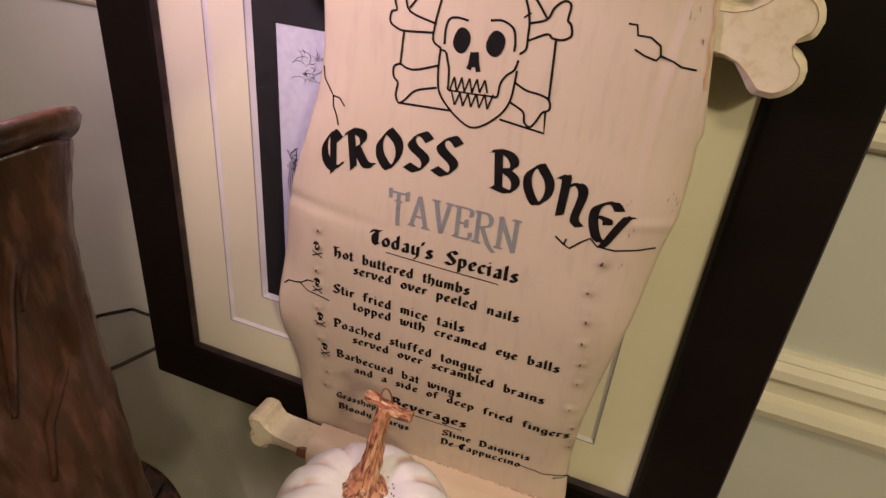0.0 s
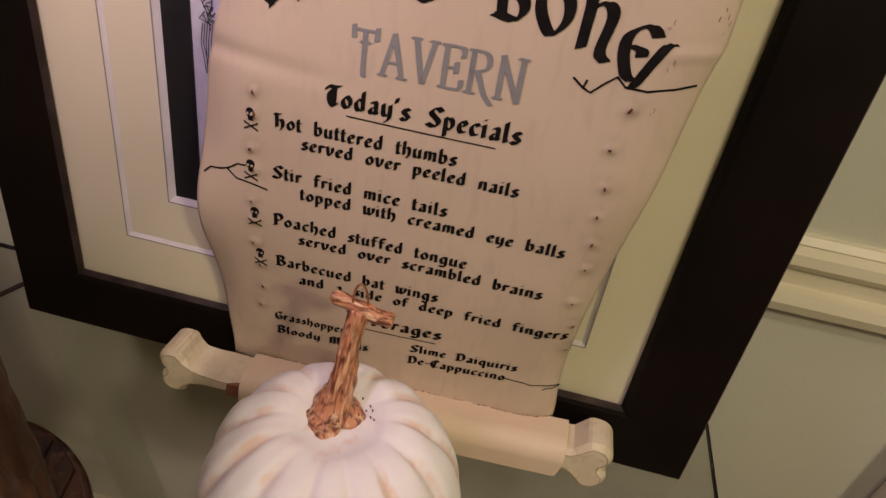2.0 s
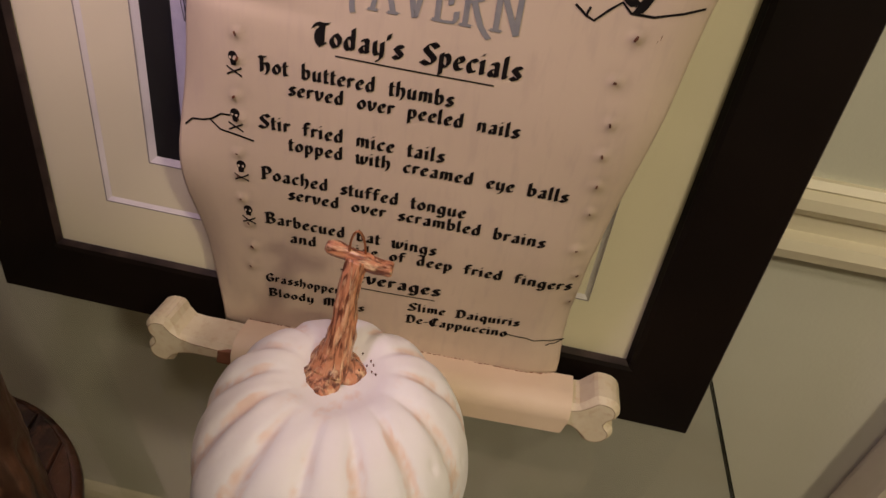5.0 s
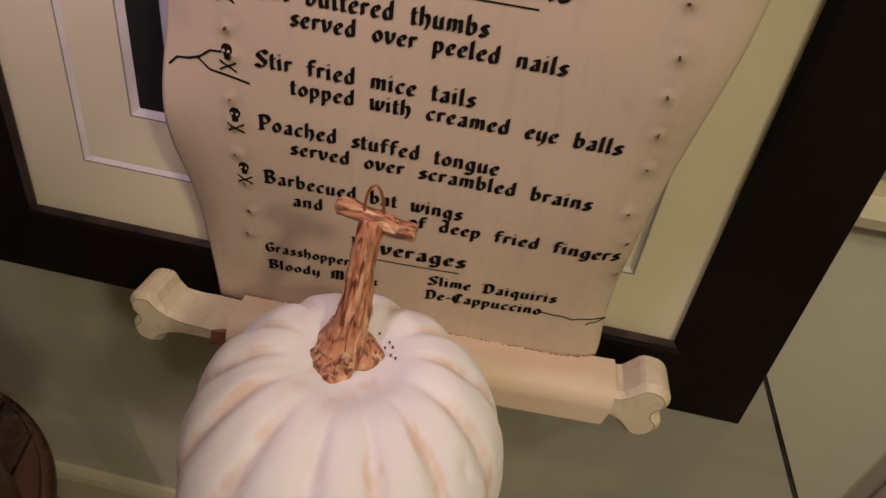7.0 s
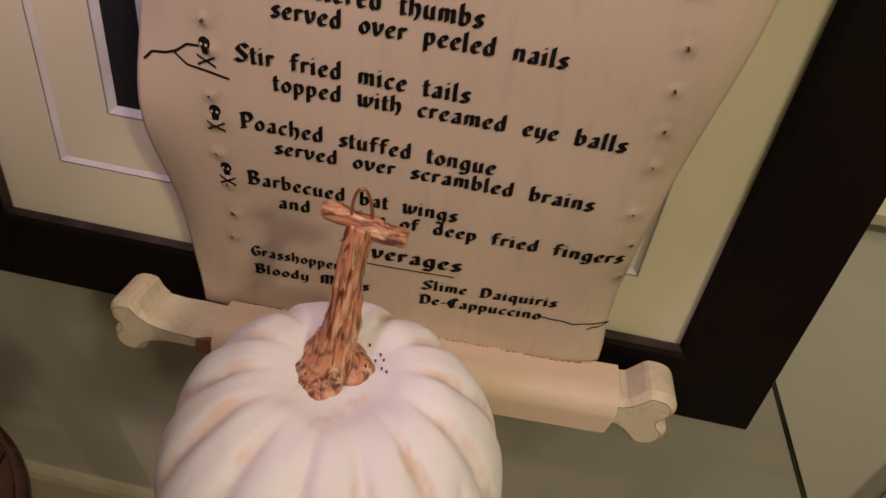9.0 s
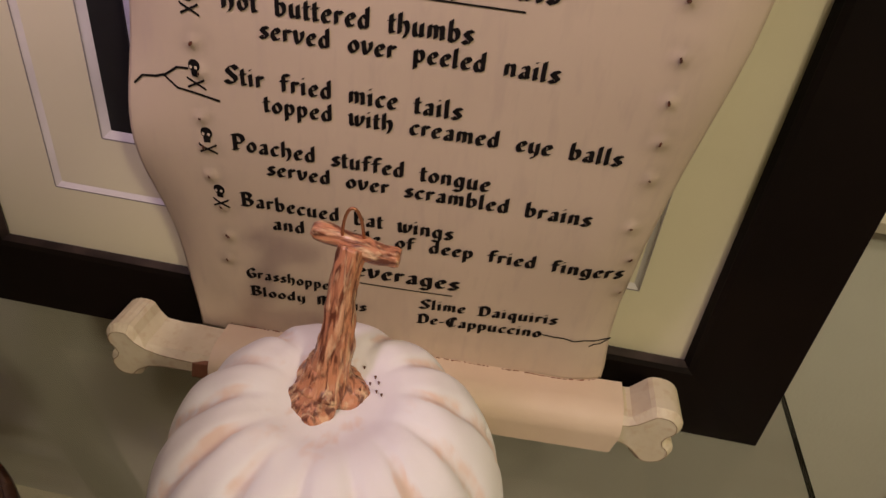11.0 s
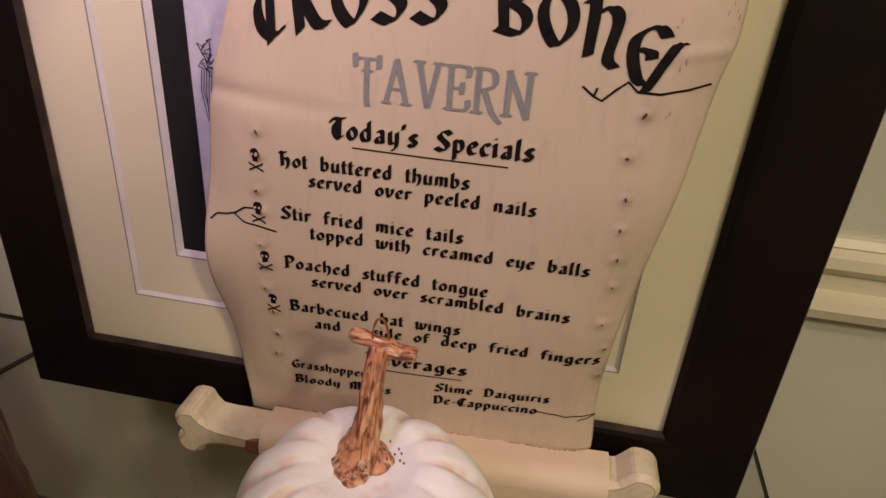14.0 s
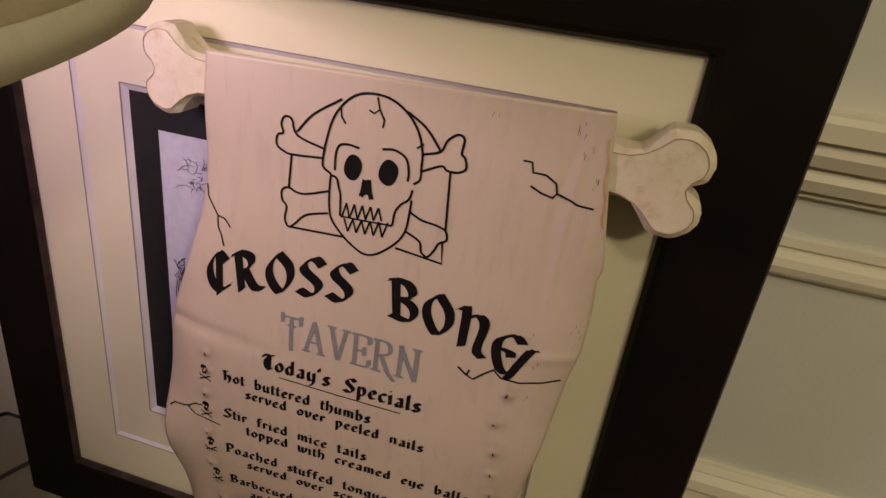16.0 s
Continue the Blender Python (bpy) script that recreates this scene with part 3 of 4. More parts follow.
# A broad-pen alphabet: each letter is its width and the pen's runs on a grid where capitals are 1 high.
BOWL = [(0.38, 0.50), (0.24, 0.58), (0.10, 0.42), (0.10, 0.20), (0.22, 0.06), (0.38, 0.16)]
BELLY = [(0.10, 0.48), (0.26, 0.58), (0.39, 0.46), (0.39, 0.20), (0.25, 0.06), (0.10, 0.13)]
PEN = {
    "a": (0.54, [(0.12, 0.50), (0.26, 0.59), (0.36, 0.50), (0.36, 0.10), (0.44, 0.12)], [(0.35, 0.36), (0.14, 0.28), (0.10, 0.15), (0.20, 0.06), (0.35, 0.15)]),
    "b": (0.55, [(0.10, 0.90), (0.10, 0.12)], BELLY),
    "c": (0.48, [(0.37, 0.50), (0.26, 0.58), (0.10, 0.43), (0.10, 0.20), (0.22, 0.06), (0.38, 0.15)]),
    "d": (0.57, [(0.39, 0.90), (0.39, 0.09)], BOWL),
    "e": (0.49, [(0.13, 0.30), (0.36, 0.41), (0.34, 0.51), (0.25, 0.58), (0.10, 0.43), (0.10, 0.20), (0.22, 0.06), (0.39, 0.15)]),
    "f": (0.42, [(0.15, 0.08), (0.15, 0.76), (0.24, 0.88), (0.38, 0.83)], [(0.02, 0.55), (0.33, 0.57)]),
    "g": (0.56, BOWL, [(0.39, 0.58), (0.39, -0.04), (0.26, -0.19), (0.06, -0.13)]),
    "h": (0.56, [(0.10, 0.90), (0.10, 0.09)], [(0.10, 0.45), (0.28, 0.58), (0.40, 0.46), (0.40, 0.16), (0.29, -0.08)]),
    "i": (0.29, [(0.03, 0.52), (0.10, 0.58), (0.10, 0.10), (0.18, 0.12)], [(0.08, 0.81), (0.13, 0.83)]),
    "l": (0.29, [(0.10, 0.90), (0.10, 0.10), (0.18, 0.12)]),
    "m": (0.80, [(0.10, 0.58), (0.10, 0.09)], [(0.10, 0.46), (0.26, 0.58), (0.36, 0.49), (0.36, 0.09)], [(0.36, 0.46), (0.52, 0.58), (0.62, 0.49), (0.62, 0.10), (0.70, 0.12)]),
    "n": (0.56, [(0.10, 0.58), (0.10, 0.09)], [(0.10, 0.46), (0.27, 0.58), (0.38, 0.49), (0.38, 0.10), (0.46, 0.12)]),
    "o": (0.54, [(0.25, 0.58), (0.10, 0.42), (0.10, 0.20), (0.25, 0.06), (0.40, 0.20), (0.40, 0.43), (0.25, 0.58)]),
    "p": (0.55, [(0.10, 0.58), (0.10, -0.24)], BELLY),
    "q": (0.56, BOWL, [(0.39, 0.58), (0.39, -0.24)]),
    "r": (0.42, [(0.10, 0.58), (0.10, 0.09)], [(0.10, 0.45), (0.23, 0.58), (0.33, 0.51)]),
    "s": (0.46, [(0.37, 0.52), (0.23, 0.58), (0.11, 0.45), (0.34, 0.25), (0.33, 0.14), (0.20, 0.06), (0.06, 0.14)]),
    "t": (0.33, [(0.11, 0.78), (0.11, 0.14), (0.19, 0.07), (0.28, 0.12)], [(0.02, 0.555), (0.25, 0.575)]),
    "u": (0.57, [(0.10, 0.58), (0.10, 0.18), (0.20, 0.07), (0.38, 0.19)], [(0.39, 0.58), (0.39, 0.10), (0.47, 0.12)]),
    "v": (0.52, [(0.03, 0.60), (0.10, 0.56), (0.13, 0.24), (0.22, 0.07), (0.37, 0.28), (0.41, 0.50), (0.38, 0.60)]),
    "w": (0.76, [(0.05, 0.62), (0.11, 0.55), (0.11, 0.20), (0.20, 0.06), (0.36, 0.19)], [(0.36, 0.58), (0.37, 0.22), (0.46, 0.07), (0.61, 0.28), (0.65, 0.50), (0.62, 0.60)]),
    "y": (0.54, [(0.10, 0.58), (0.10, 0.20), (0.20, 0.08), (0.38, 0.20)], [(0.39, 0.58), (0.39, 0.06), (0.30, -0.12), (0.16, -0.22)]),
    "B": (0.72, [(0.17, 0.88), (0.17, 0.10)], [(0.02, 0.84), (0.16, 0.90), (0.42, 0.89), (0.54, 0.75), (0.48, 0.60), (0.20, 0.50)], [(0.32, 0.53), (0.55, 0.42), (0.58, 0.24), (0.42, 0.07), (0.05, 0.09)]),
    "C": (0.68, [(0.56, 0.74), (0.46, 0.88), (0.36, 0.91), (0.13, 0.66), (0.13, 0.30), (0.34, 0.07), (0.60, 0.18)], [(0.40, 0.90), (0.30, 0.00)]),
    "D": (0.74, [(0.17, 0.84), (0.17, 0.12)], [(0.02, 0.84), (0.30, 0.92), (0.56, 0.74), (0.58, 0.30), (0.40, 0.08), (0.05, 0.09)]),
    "E": (0.84, [(0.58, 0.86), (0.48, 0.93), (0.36, 0.91), (0.13, 0.66), (0.13, 0.36), (0.28, 0.08), (0.42, 0.03)], [(0.18, 0.50), (0.40, 0.54), (0.44, 0.46)], [(0.85, 0.87), (0.76, 0.79), (0.54, 0.09), (0.48, -0.06)]),
    "G": (0.72, [(0.58, 0.76), (0.38, 0.91), (0.13, 0.66), (0.13, 0.30), (0.34, 0.07), (0.57, 0.15), (0.57, 0.42), (0.38, 0.46)]),
    "H": (0.66, [(0.13, 0.86), (0.13, 0.08)], [(0.02, 0.90), (0.13, 0.86), (0.36, 0.91)], [(0.13, 0.46), (0.34, 0.57), (0.47, 0.45), (0.47, 0.14), (0.35, -0.06)]),
    "M": (0.86, [(0.10, 0.80), (0.10, 0.08)], [(0.10, 0.72), (0.28, 0.90), (0.39, 0.80), (0.39, 0.08)], [(0.39, 0.72), (0.57, 0.90), (0.69, 0.80), (0.69, 0.10)]),
    "N": (0.76, [(0.02, 0.84), (0.17, 0.90), (0.17, 0.08)], [(0.17, 0.68), (0.42, 0.90), (0.58, 0.76), (0.52, 0.18), (0.66, 0.06)]),
    "O": (0.74, [(0.36, 0.93), (0.13, 0.66), (0.13, 0.34), (0.36, 0.06), (0.60, 0.34), (0.60, 0.66), (0.36, 0.93)]),
    "P": (0.68, [(0.17, 0.88), (0.17, 0.06)], [(0.02, 0.82), (0.17, 0.90), (0.44, 0.89), (0.57, 0.73), (0.54, 0.55), (0.36, 0.43), (0.17, 0.45)], [(0.06, 0.07), (0.28, 0.09)]),
    "R": (0.76, [(0.17, 0.90), (0.17, 0.06)], [(0.02, 0.86), (0.20, 0.93), (0.46, 0.84), (0.46, 0.64), (0.22, 0.50)], [(0.30, 0.52), (0.50, 0.14), (0.70, 0.09)]),
    "S": (0.68, [(0.60, 0.78), (0.42, 0.91), (0.18, 0.76), (0.20, 0.60), (0.50, 0.36), (0.49, 0.18), (0.30, 0.06), (0.05, 0.16)]),
    "T": (0.64, [(0.02, 0.72), (0.10, 0.88), (0.34, 0.87), (0.60, 0.93)], [(0.36, 0.84), (0.18, 0.66), (0.15, 0.34), (0.30, 0.08), (0.54, 0.18)], [(0.37, 0.86), (0.35, 0.02)]),
    "'": (0.22, [(0.09, 0.95), (0.06, 0.76)]),
    "-": (0.36, [(0.05, 0.33), (0.28, 0.37)]),
}
# spiky roman capitals for the grey word
SPIKE = {
    "T": (0.62, [(0.29, 0.92), (0.29, 0.05), (0.32, -0.10)], [(0.02, 0.92), (0.58, 0.92)], [(0.02, 1.00), (0.03, 0.74)], [(0.57, 1.00), (0.56, 0.74)], [(0.20, 0.66), (0.40, 0.66)]),
    "A": (0.66, [(0.30, 0.96), (0.08, 0.03)], [(0.30, 0.96), (0.54, 0.03)], [(0.16, 0.33), (0.46, 0.33)], [(0.00, 0.02), (0.18, 0.02)], [(0.44, 0.02), (0.64, 0.02)]),
    "V": (0.64, [(0.10, 0.97), (0.31, 0.02)], [(0.52, 0.97), (0.33, 0.02)], [(0.00, 0.97), (0.20, 0.97)], [(0.43, 0.97), (0.62, 0.97)]),
    "E": (0.56, [(0.12, 0.97), (0.12, 0.03)], [(0.02, 0.96), (0.48, 0.96), (0.50, 0.76)], [(0.12, 0.50), (0.38, 0.50)], [(0.38, 0.62), (0.38, 0.40)], [(0.02, 0.04), (0.48, 0.04), (0.52, 0.25)]),
    "R": (0.64, [(0.12, 0.97), (0.12, 0.03)], [(0.02, 0.96), (0.38, 0.96), (0.49, 0.80), (0.44, 0.60), (0.14, 0.50)], [(0.26, 0.52), (0.46, 0.06), (0.66, -0.16)], [(0.02, 0.03), (0.24, 0.03)]),
    "N": (0.66, [(0.10, 0.97), (0.10, 0.03)], [(0.08, 0.97), (0.54, 0.00)], [(0.54, 0.97), (0.54, 0.00)], [(0.00, 0.03), (0.20, 0.03)], [(0.44, 0.97), (0.64, 0.97)]),
}


def lettering(text, x0, x1, base, height, mat=INK, arch=None, slope=0.0, label="", pen=(0.097, 0.068), hair=0.032, alphabet=PEN, gap=0.66, lean=0.0, round_off=2, capital=1.18, tilt=0.0):
    """Words written with a broad slanted pen between x0 and x1 on the sheet."""
    runs, at = [], 0.0
    for c in text:
        if c == " ":
            at += gap
            continue
        width, *lines = alphabet[c]
        for line in lines:
            runs.append(([(at + px, pz) for px, pz in (dense(line, round_off) if len(line) > 2 else line)], capital if c.isupper() else 1.0))
        at += width + 0.045
    lo = min(p[0] for r, k in runs for p in r) - pen[0]
    hi = max(p[0] for r, k in runs for p in r) + pen[0]
    verts, faces = [], []
    step = 0

    def put(px, pz, lay):
        x = x0 + (px - lo) / (hi - lo) * (x1 - x0)
        zz = base + slope * (x - x0) + pz * height
        if arch:
            zz += arch(x)
            x += (tilt + lean * (x - x0) / (x1 - x0)) * pz * height
        verts.append((x, lay(x, zz), zz))

    for run, k in runs:
        nx, nz = pen[0] * k, pen[1] * k
        for (ax, az), (bx, bz) in zip(run, run[1:]):
            step += 1
            lay = on_sheet(0.0005 + 0.00002 * (step % 5))
            d = Vector((bx - ax, bz - az))
            d = d.normalized() if d.length > 1e-6 else Vector((1, 0))
            for ox, oz in ((nx, nz), (-d.y * hair, d.x * hair)):
                e = d * hair * 0.5
                first = len(verts)
                for px, pz in ((ax - e.x - ox, az - e.y - oz), (ax - e.x + ox, az - e.y + oz), (bx + e.x + ox, bz + e.y + oz), (bx + e.x - ox, bz + e.y - oz)):
                    put(px, pz, lay)
                faces.append((first, first + 1, first + 2, first + 3))
    me = bpy.data.meshes.new("lettering")
    me.from_pydata(verts, [], faces)
    me.materials.append(mat)
    ob = new("lettering", me)
    ob.parent = sign
    ob["label"] = label or "black printed lettering"
    return ob


def arch(x):
    return -(1.37 if x < 0.325 else 1.9) * (x - 0.325) ** 2


lettering("CROSS", 0.2005, 0.3195, 0.3045, 0.0345, arch=arch, pen=(0.100, 0.066), hair=0.026, lean=0.12, tilt=-0.12, round_off=5, capital=1.0, label="large black printed lettering")
lettering("BONE", 0.343, 0.448, 0.3040, 0.0345, arch=arch, pen=(0.100, 0.066), hair=0.026, lean=0.28, tilt=-0.14, round_off=5, capital=1.0, label="large black printed lettering")
lettering("TAVERN", 0.2615, 0.3735, 0.2565, 0.0275, GREY_INK, pen=(0.062, 0.020), hair=0.032, alphabet=SPIKE, capital=1.0, label="slate grey printed lettering")
lettering("Today's Specials", 0.2465, 0.3775, 0.2300, 0.0150)
lettering("Hot buttered thumbs", 0.2115, 0.3395, 0.2065, 0.0115)
lettering("served over peeled nails", 0.2310, 0.3835, 0.1940, 0.0110)
lettering("Stir fried mice tails", 0.2095, 0.3385, 0.1670, 0.0115)
lettering("topped with creamed eye balls", 0.2300, 0.4235, 0.1540, 0.0110, slope=0.006)
lettering("Poached stuffed tongue", 0.2090, 0.3585, 0.1272, 0.0115)
lettering("served over scrambled brains", 0.2290, 0.4165, 0.1138, 0.0110, slope=0.012)
lettering("Barbecued bat wings", 0.2095, 0.3415, 0.0880, 0.0115, slope=0.01)
lettering("and a side of deep fried fingers", 0.2290, 0.4435, 0.0735, 0.0110, slope=0.035)
lettering("Beverages", 0.2680, 0.3490, 0.0465, 0.0130, slope=0.04)
lettering("Grasshoppers", 0.2070, 0.2740, 0.0285, 0.0095, slope=0.03)
lettering("Bloody Marys", 0.2075, 0.2895, 0.0130, 0.0095, slope=0.045)
lettering("Slime Daiquiris", 0.3240, 0.4135, 0.0290, 0.0095, slope=0.08)
lettering("De-Cappuccino", 0.3230, 0.4055, 0.0155, 0.0095, slope=0.09)

ink = on_sheet(0.0005)


def ink_line(name, lines, width, label, mat=INK, taper=False):
    for pts in lines:
        part(name, stroke(pts, width, ink, taper=taper), mat, sign, label)


ink_line("underline", [dense([(0.262, 0.2255), (0.31, 0.2250), (0.362, 0.2252)], 8)], 0.0009, "thin printed underline")
ink_line("underline", [dense([(0.272, 0.0415), (0.31, 0.0430), (0.345, 0.0450)], 8)], 0.0009, "thin printed underline")

# the printed skull over crossed bones
SK = 0.0016
skull = [(0.2945, 0.398), (0.2885, 0.402), (0.2885, 0.411), (0.2900, 0.420), (0.2935, 0.434), (0.300, 0.445), (0.309, 0.4525), (0.320, 0.455), (0.332, 0.4535), (0.343, 0.447), (0.351, 0.437),
         (0.3550, 0.425), (0.3555, 0.415), (0.3555, 0.407), (0.3515, 0.403)]
jaw = [(0.2945, 0.398), (0.2940, 0.388), (0.2945, 0.376), (0.297, 0.366), (0.306, 0.356), (0.316, 0.349), (0.324, 0.3465), (0.333, 0.350), (0.344, 0.360), (0.3495, 0.370), (0.3510, 0.382), (0.3515, 0.392)]
cheek_l = [(0.297, 0.401), (0.297, 0.412), (0.2995, 0.4185), (0.306, 0.4200), (0.313, 0.4190)]
cheek_r = [(0.3285, 0.4215), (0.337, 0.4225), (0.345, 0.4185), (0.3475, 0.410), (0.3475, 0.404)]
side_l = [(0.2945, 0.397), (0.2985, 0.396), (0.3005, 0.390), (0.3022, 0.384), (0.3028, 0.370)]
side_r = [(0.3515, 0.399), (0.3495, 0.392), (0.3445, 0.3875), (0.3410, 0.381), (0.3402, 0.3725), (0.3375, 0.3712)]
ink_line("skull_outline", [dense(skull), dense(jaw), dense(cheek_l), dense(cheek_r), dense(side_l, 3), dense(side_r, 3)], SK, "black line drawing of a skull")
for cx, cz, a in ((0.3095, 0.4055, 0.0062), (0.3340, 0.4070, 0.0066)):
    bm = bmesh.new()
    ringv = []
    for k in range(20):
        t = 2 * math.pi * k / 20
        x, zz = cx + a * math.cos(t) * (1 + 0.1 * math.sin(2 * t)), cz + 0.0088 * math.sin(t)
        ringv.append(bm.verts.new((x, ink(x, zz), zz)))
    bm.faces.new(ringv)
    part("eye_socket", bm, INK, sign, "solid black printed eye socket")
ink_line("nose", [[(0.3185, 0.3990), (0.3175, 0.390), (0.3165, 0.387)], [(0.3210, 0.3995), (0.3225, 0.391), (0.3240, 0.3865)], [(0.3198, 0.397), (0.3200, 0.389)]], 0.0034, "black printed nose mark")
upper = [(0.3040 + 0.00285 * k, 0.3690 + 0.0004 * k if k % 2 == 0 else 0.3800 + 0.0002 * k) for k in range(11)]
lower = [(0.3060 + 0.00310 * k, 0.3690 + 0.0004 * k if k % 2 == 0 else 0.3600 + 0.0002 * k) for k in range(11)]
for zig in (upper, lower):
    bm = bmesh.new()
    for p, q in zip(zig, zig[1:]):
        stroke([p, q], 0.0013, ink, bm=bm)
    part("tooth_line", bm, INK, sign, "zigzag printed teeth")
ink_line("tooth_line", [[(0.303, 0.3700), (0.320, 0.3705), (0.338, 0.3715)]], 0.0012, "printed mouth line")
ink_line("skull_crack", [[(0.3225, 0.4535), (0.3245, 0.446), (0.321, 0.443), (0.3175, 0.4445)], [(0.3245, 0.446), (0.328, 0.440), (0.3275, 0.435)], [(0.2985, 0.444), (0.2995, 0.437), (0.3025, 0.433)],
                         [(0.3555, 0.43), (0.351, 0.4265)]], 0.0012, "thin printed cracks")
bone_tl = [(0.2885, 0.4075), (0.2665, 0.4055), (0.2600, 0.4065), (0.2545, 0.4100), (0.2550, 0.4170), (0.2590, 0.4190), (0.2575, 0.4250), (0.2600, 0.4300), (0.2650, 0.4290), (0.2695, 0.4190), (0.2900, 0.4135)]
bone_tr = [(0.3550, 0.4120), (0.3680, 0.4185), (0.3720, 0.4165), (0.3790, 0.4165), (0.3840, 0.4200), (0.3825, 0.4265), (0.3800, 0.4290), (0.3805, 0.4380), (0.3760, 0.4400), (0.3700, 0.4350), (0.3665, 0.4275), (0.3555, 0.4235)]
bone_bl = [(0.2945, 0.3860), (0.2770, 0.3800), (0.2690, 0.3800), (0.2640, 0.3820), (0.2590, 0.3790), (0.2595, 0.3720), (0.2630, 0.3680), (0.2620, 0.3590), (0.2650, 0.3535), (0.2700, 0.3570), (0.2780, 0.3650), (0.2940, 0.3700)]
bone_br = [(0.3510, 0.3840), (0.3600, 0.3800), (0.3690, 0.3790), (0.3765, 0.3765), (0.3780, 0.3700), (0.3735, 0.3670), (0.3700, 0.3600), (0.3665, 0.3555), (0.3620, 0.3580), (0.3600, 0.3650), (0.3495, 0.3700)]
ink_line("drawn_bone", [dense(b, 4) for b in (bone_tl, bone_tr, bone_bl, bone_br)], 0.0016, "black line drawing of crossed bones")
ink_line("border", [[(0.2655, 0.4055), (0.2640, 0.381)], [(0.2650, 0.3535), (0.3060, 0.3555)], [(0.3440, 0.3565), (0.3770, 0.3530), (0.3755, 0.3680)], [(0.3765, 0.3760), (0.3745, 0.4165)],
                    dense([(0.2690, 0.4215), (0.2800, 0.4350), (0.2990, 0.4480)], 4), dense([(0.3430, 0.4480), (0.3560, 0.4400), (0.3665, 0.4280)], 4)], 0.0016, "black printed border lines")

# printed cracks along the sides
ink_line("printed_crack", [[(0.418, 0.4325), (0.4235, 0.4325), (0.4250, 0.4265), (0.4330, 0.4265), (0.4400, 0.4225), (0.4415, 0.4165), (0.4390, 0.4130)], [(0.4415, 0.4165), (0.4500, 0.4145), (0.4550, 0.4120), (0.4645, 0.4115)],
                           [(0.4250, 0.4180), (0.4320, 0.4150), (0.4390, 0.4135)]], 0.0013, "thin black printed crack")
ink_line("printed_crack", [[(0.1960, 0.3680), (0.1975, 0.3590), (0.2040, 0.3525), (0.2080, 0.3480), (0.2085, 0.3400), (0.2120, 0.3340), (0.2140, 0.3260)], [(0.2080, 0.3480), (0.2145, 0.3475), (0.2195, 0.3420)]], 0.0013, "thin black printed crack")
ink_line("printed_crack", [[(0.3990, 0.2790), (0.4060, 0.2740), (0.4110, 0.2720), (0.4180, 0.2790), (0.4240, 0.2840), (0.4300, 0.2790), (0.4430, 0.2790), (0.4580, 0.2830), (0.4695, 0.2870)], [(0.4060, 0.2740), (0.4075, 0.2790)]], 0.0014, "thin black printed crack")
ink_line("printed_crack", [[(0.1540, 0.1570), (0.1600, 0.1625), (0.1690, 0.1640), (0.1760, 0.1665), (0.1830, 0.1715), (0.1900, 0.1720)], [(0.1740, 0.1660), (0.1820, 0.1600), (0.1930, 0.1585), (0.2060, 0.1560)]], 0.0013, "thin black printed crack")
ink_line("printed_crack", [[(0.4055, 0.0262), (0.4140, 0.0258), (0.4200, 0.0262), (0.4270, 0.0246), (0.4330, 0.0262), (0.4400, 0.0262), (0.4500, 0.0278)], [(0.4500, 0.0278), (0.4440, 0.0236), (0.4400, 0.0232), (0.4370, 0.0212)]], 0.0010, "thin black printed crack")


def bullet(cz, cx):
    """A tiny printed skull over crossed bones."""
    bm = bmesh.new()
    ringv = []
    for k in range(14):
        t = 2 * math.pi * k / 14
        x, zz = cx + 0.0035 * math.cos(t), cz + 0.0040 + 0.0036 * math.sin(t)
        ringv.append(bm.verts.new((x, ink(x, zz), zz)))
    bm.faces.new(ringv)
    q = [bm.verts.new((cx + a, ink(cx + a, cz + b), cz + b)) for a, b in ((-0.0018, -0.0018), (0.0018, -0.0018), (0.0022, 0.0015), (-0.0022, 0.0015))]
    bm.faces.new(q)
    for s in (-1, 1):
        stroke([(cx - 0.0050 * s, cz - 0.0088), (cx - 0.0043 * s, cz - 0.0080), (cx, cz - 0.0058), (cx + 0.0043 * s, cz - 0.0036), (cx + 0.0050 * s, cz - 0.0028)], 0.0012, ink, bm=bm)
    mark = part("bullet_mark", bm, INK, sign, "tiny black printed skull and bones")
    for s in (-1, 1):
        bm = bmesh.new()
        ex = cx + 0.0016 * s
        lift = on_sheet(0.0013)
        bm.faces.new([bm.verts.new((ex + 0.0009 * math.cos(t), lift(ex, cz + 0.0035), cz + 0.0035 + 0.0010 * math.sin(t))) for t in (0, 1.05, 2.1, 3.14, 4.2, 5.25)])
        part("eye_hole", bm, PARCH, mark)


for cz, cx in ((0.2095, 0.1950), (0.1700, 0.1935), (0.1315, 0.1955), (0.0935, 0.1975)):
    bullet(cz, cx)

# rusty pin marks in the dents
rnd = random.Random(11)
for a, b in DENTS:
    bm = bmesh.new()
    ringv = []
    r0 = rnd.uniform(0.0006, 0.0013)
    ph = rnd.uniform(0, 6)
    for k in range(8):
        t = 2 * math.pi * k / 8
        rr = r0 * (1 + 0.4 * math.sin(2 * t + ph))
        x, zz = a + rr * math.cos(t), b + rr * 1.3 * math.sin(t)
        ringv.append(bm.verts.new((x, ink(x, zz), zz)))
    bm.faces.new(ringv)
    part("pin_mark", bm, RUST, sign, "small rusty pin mark")


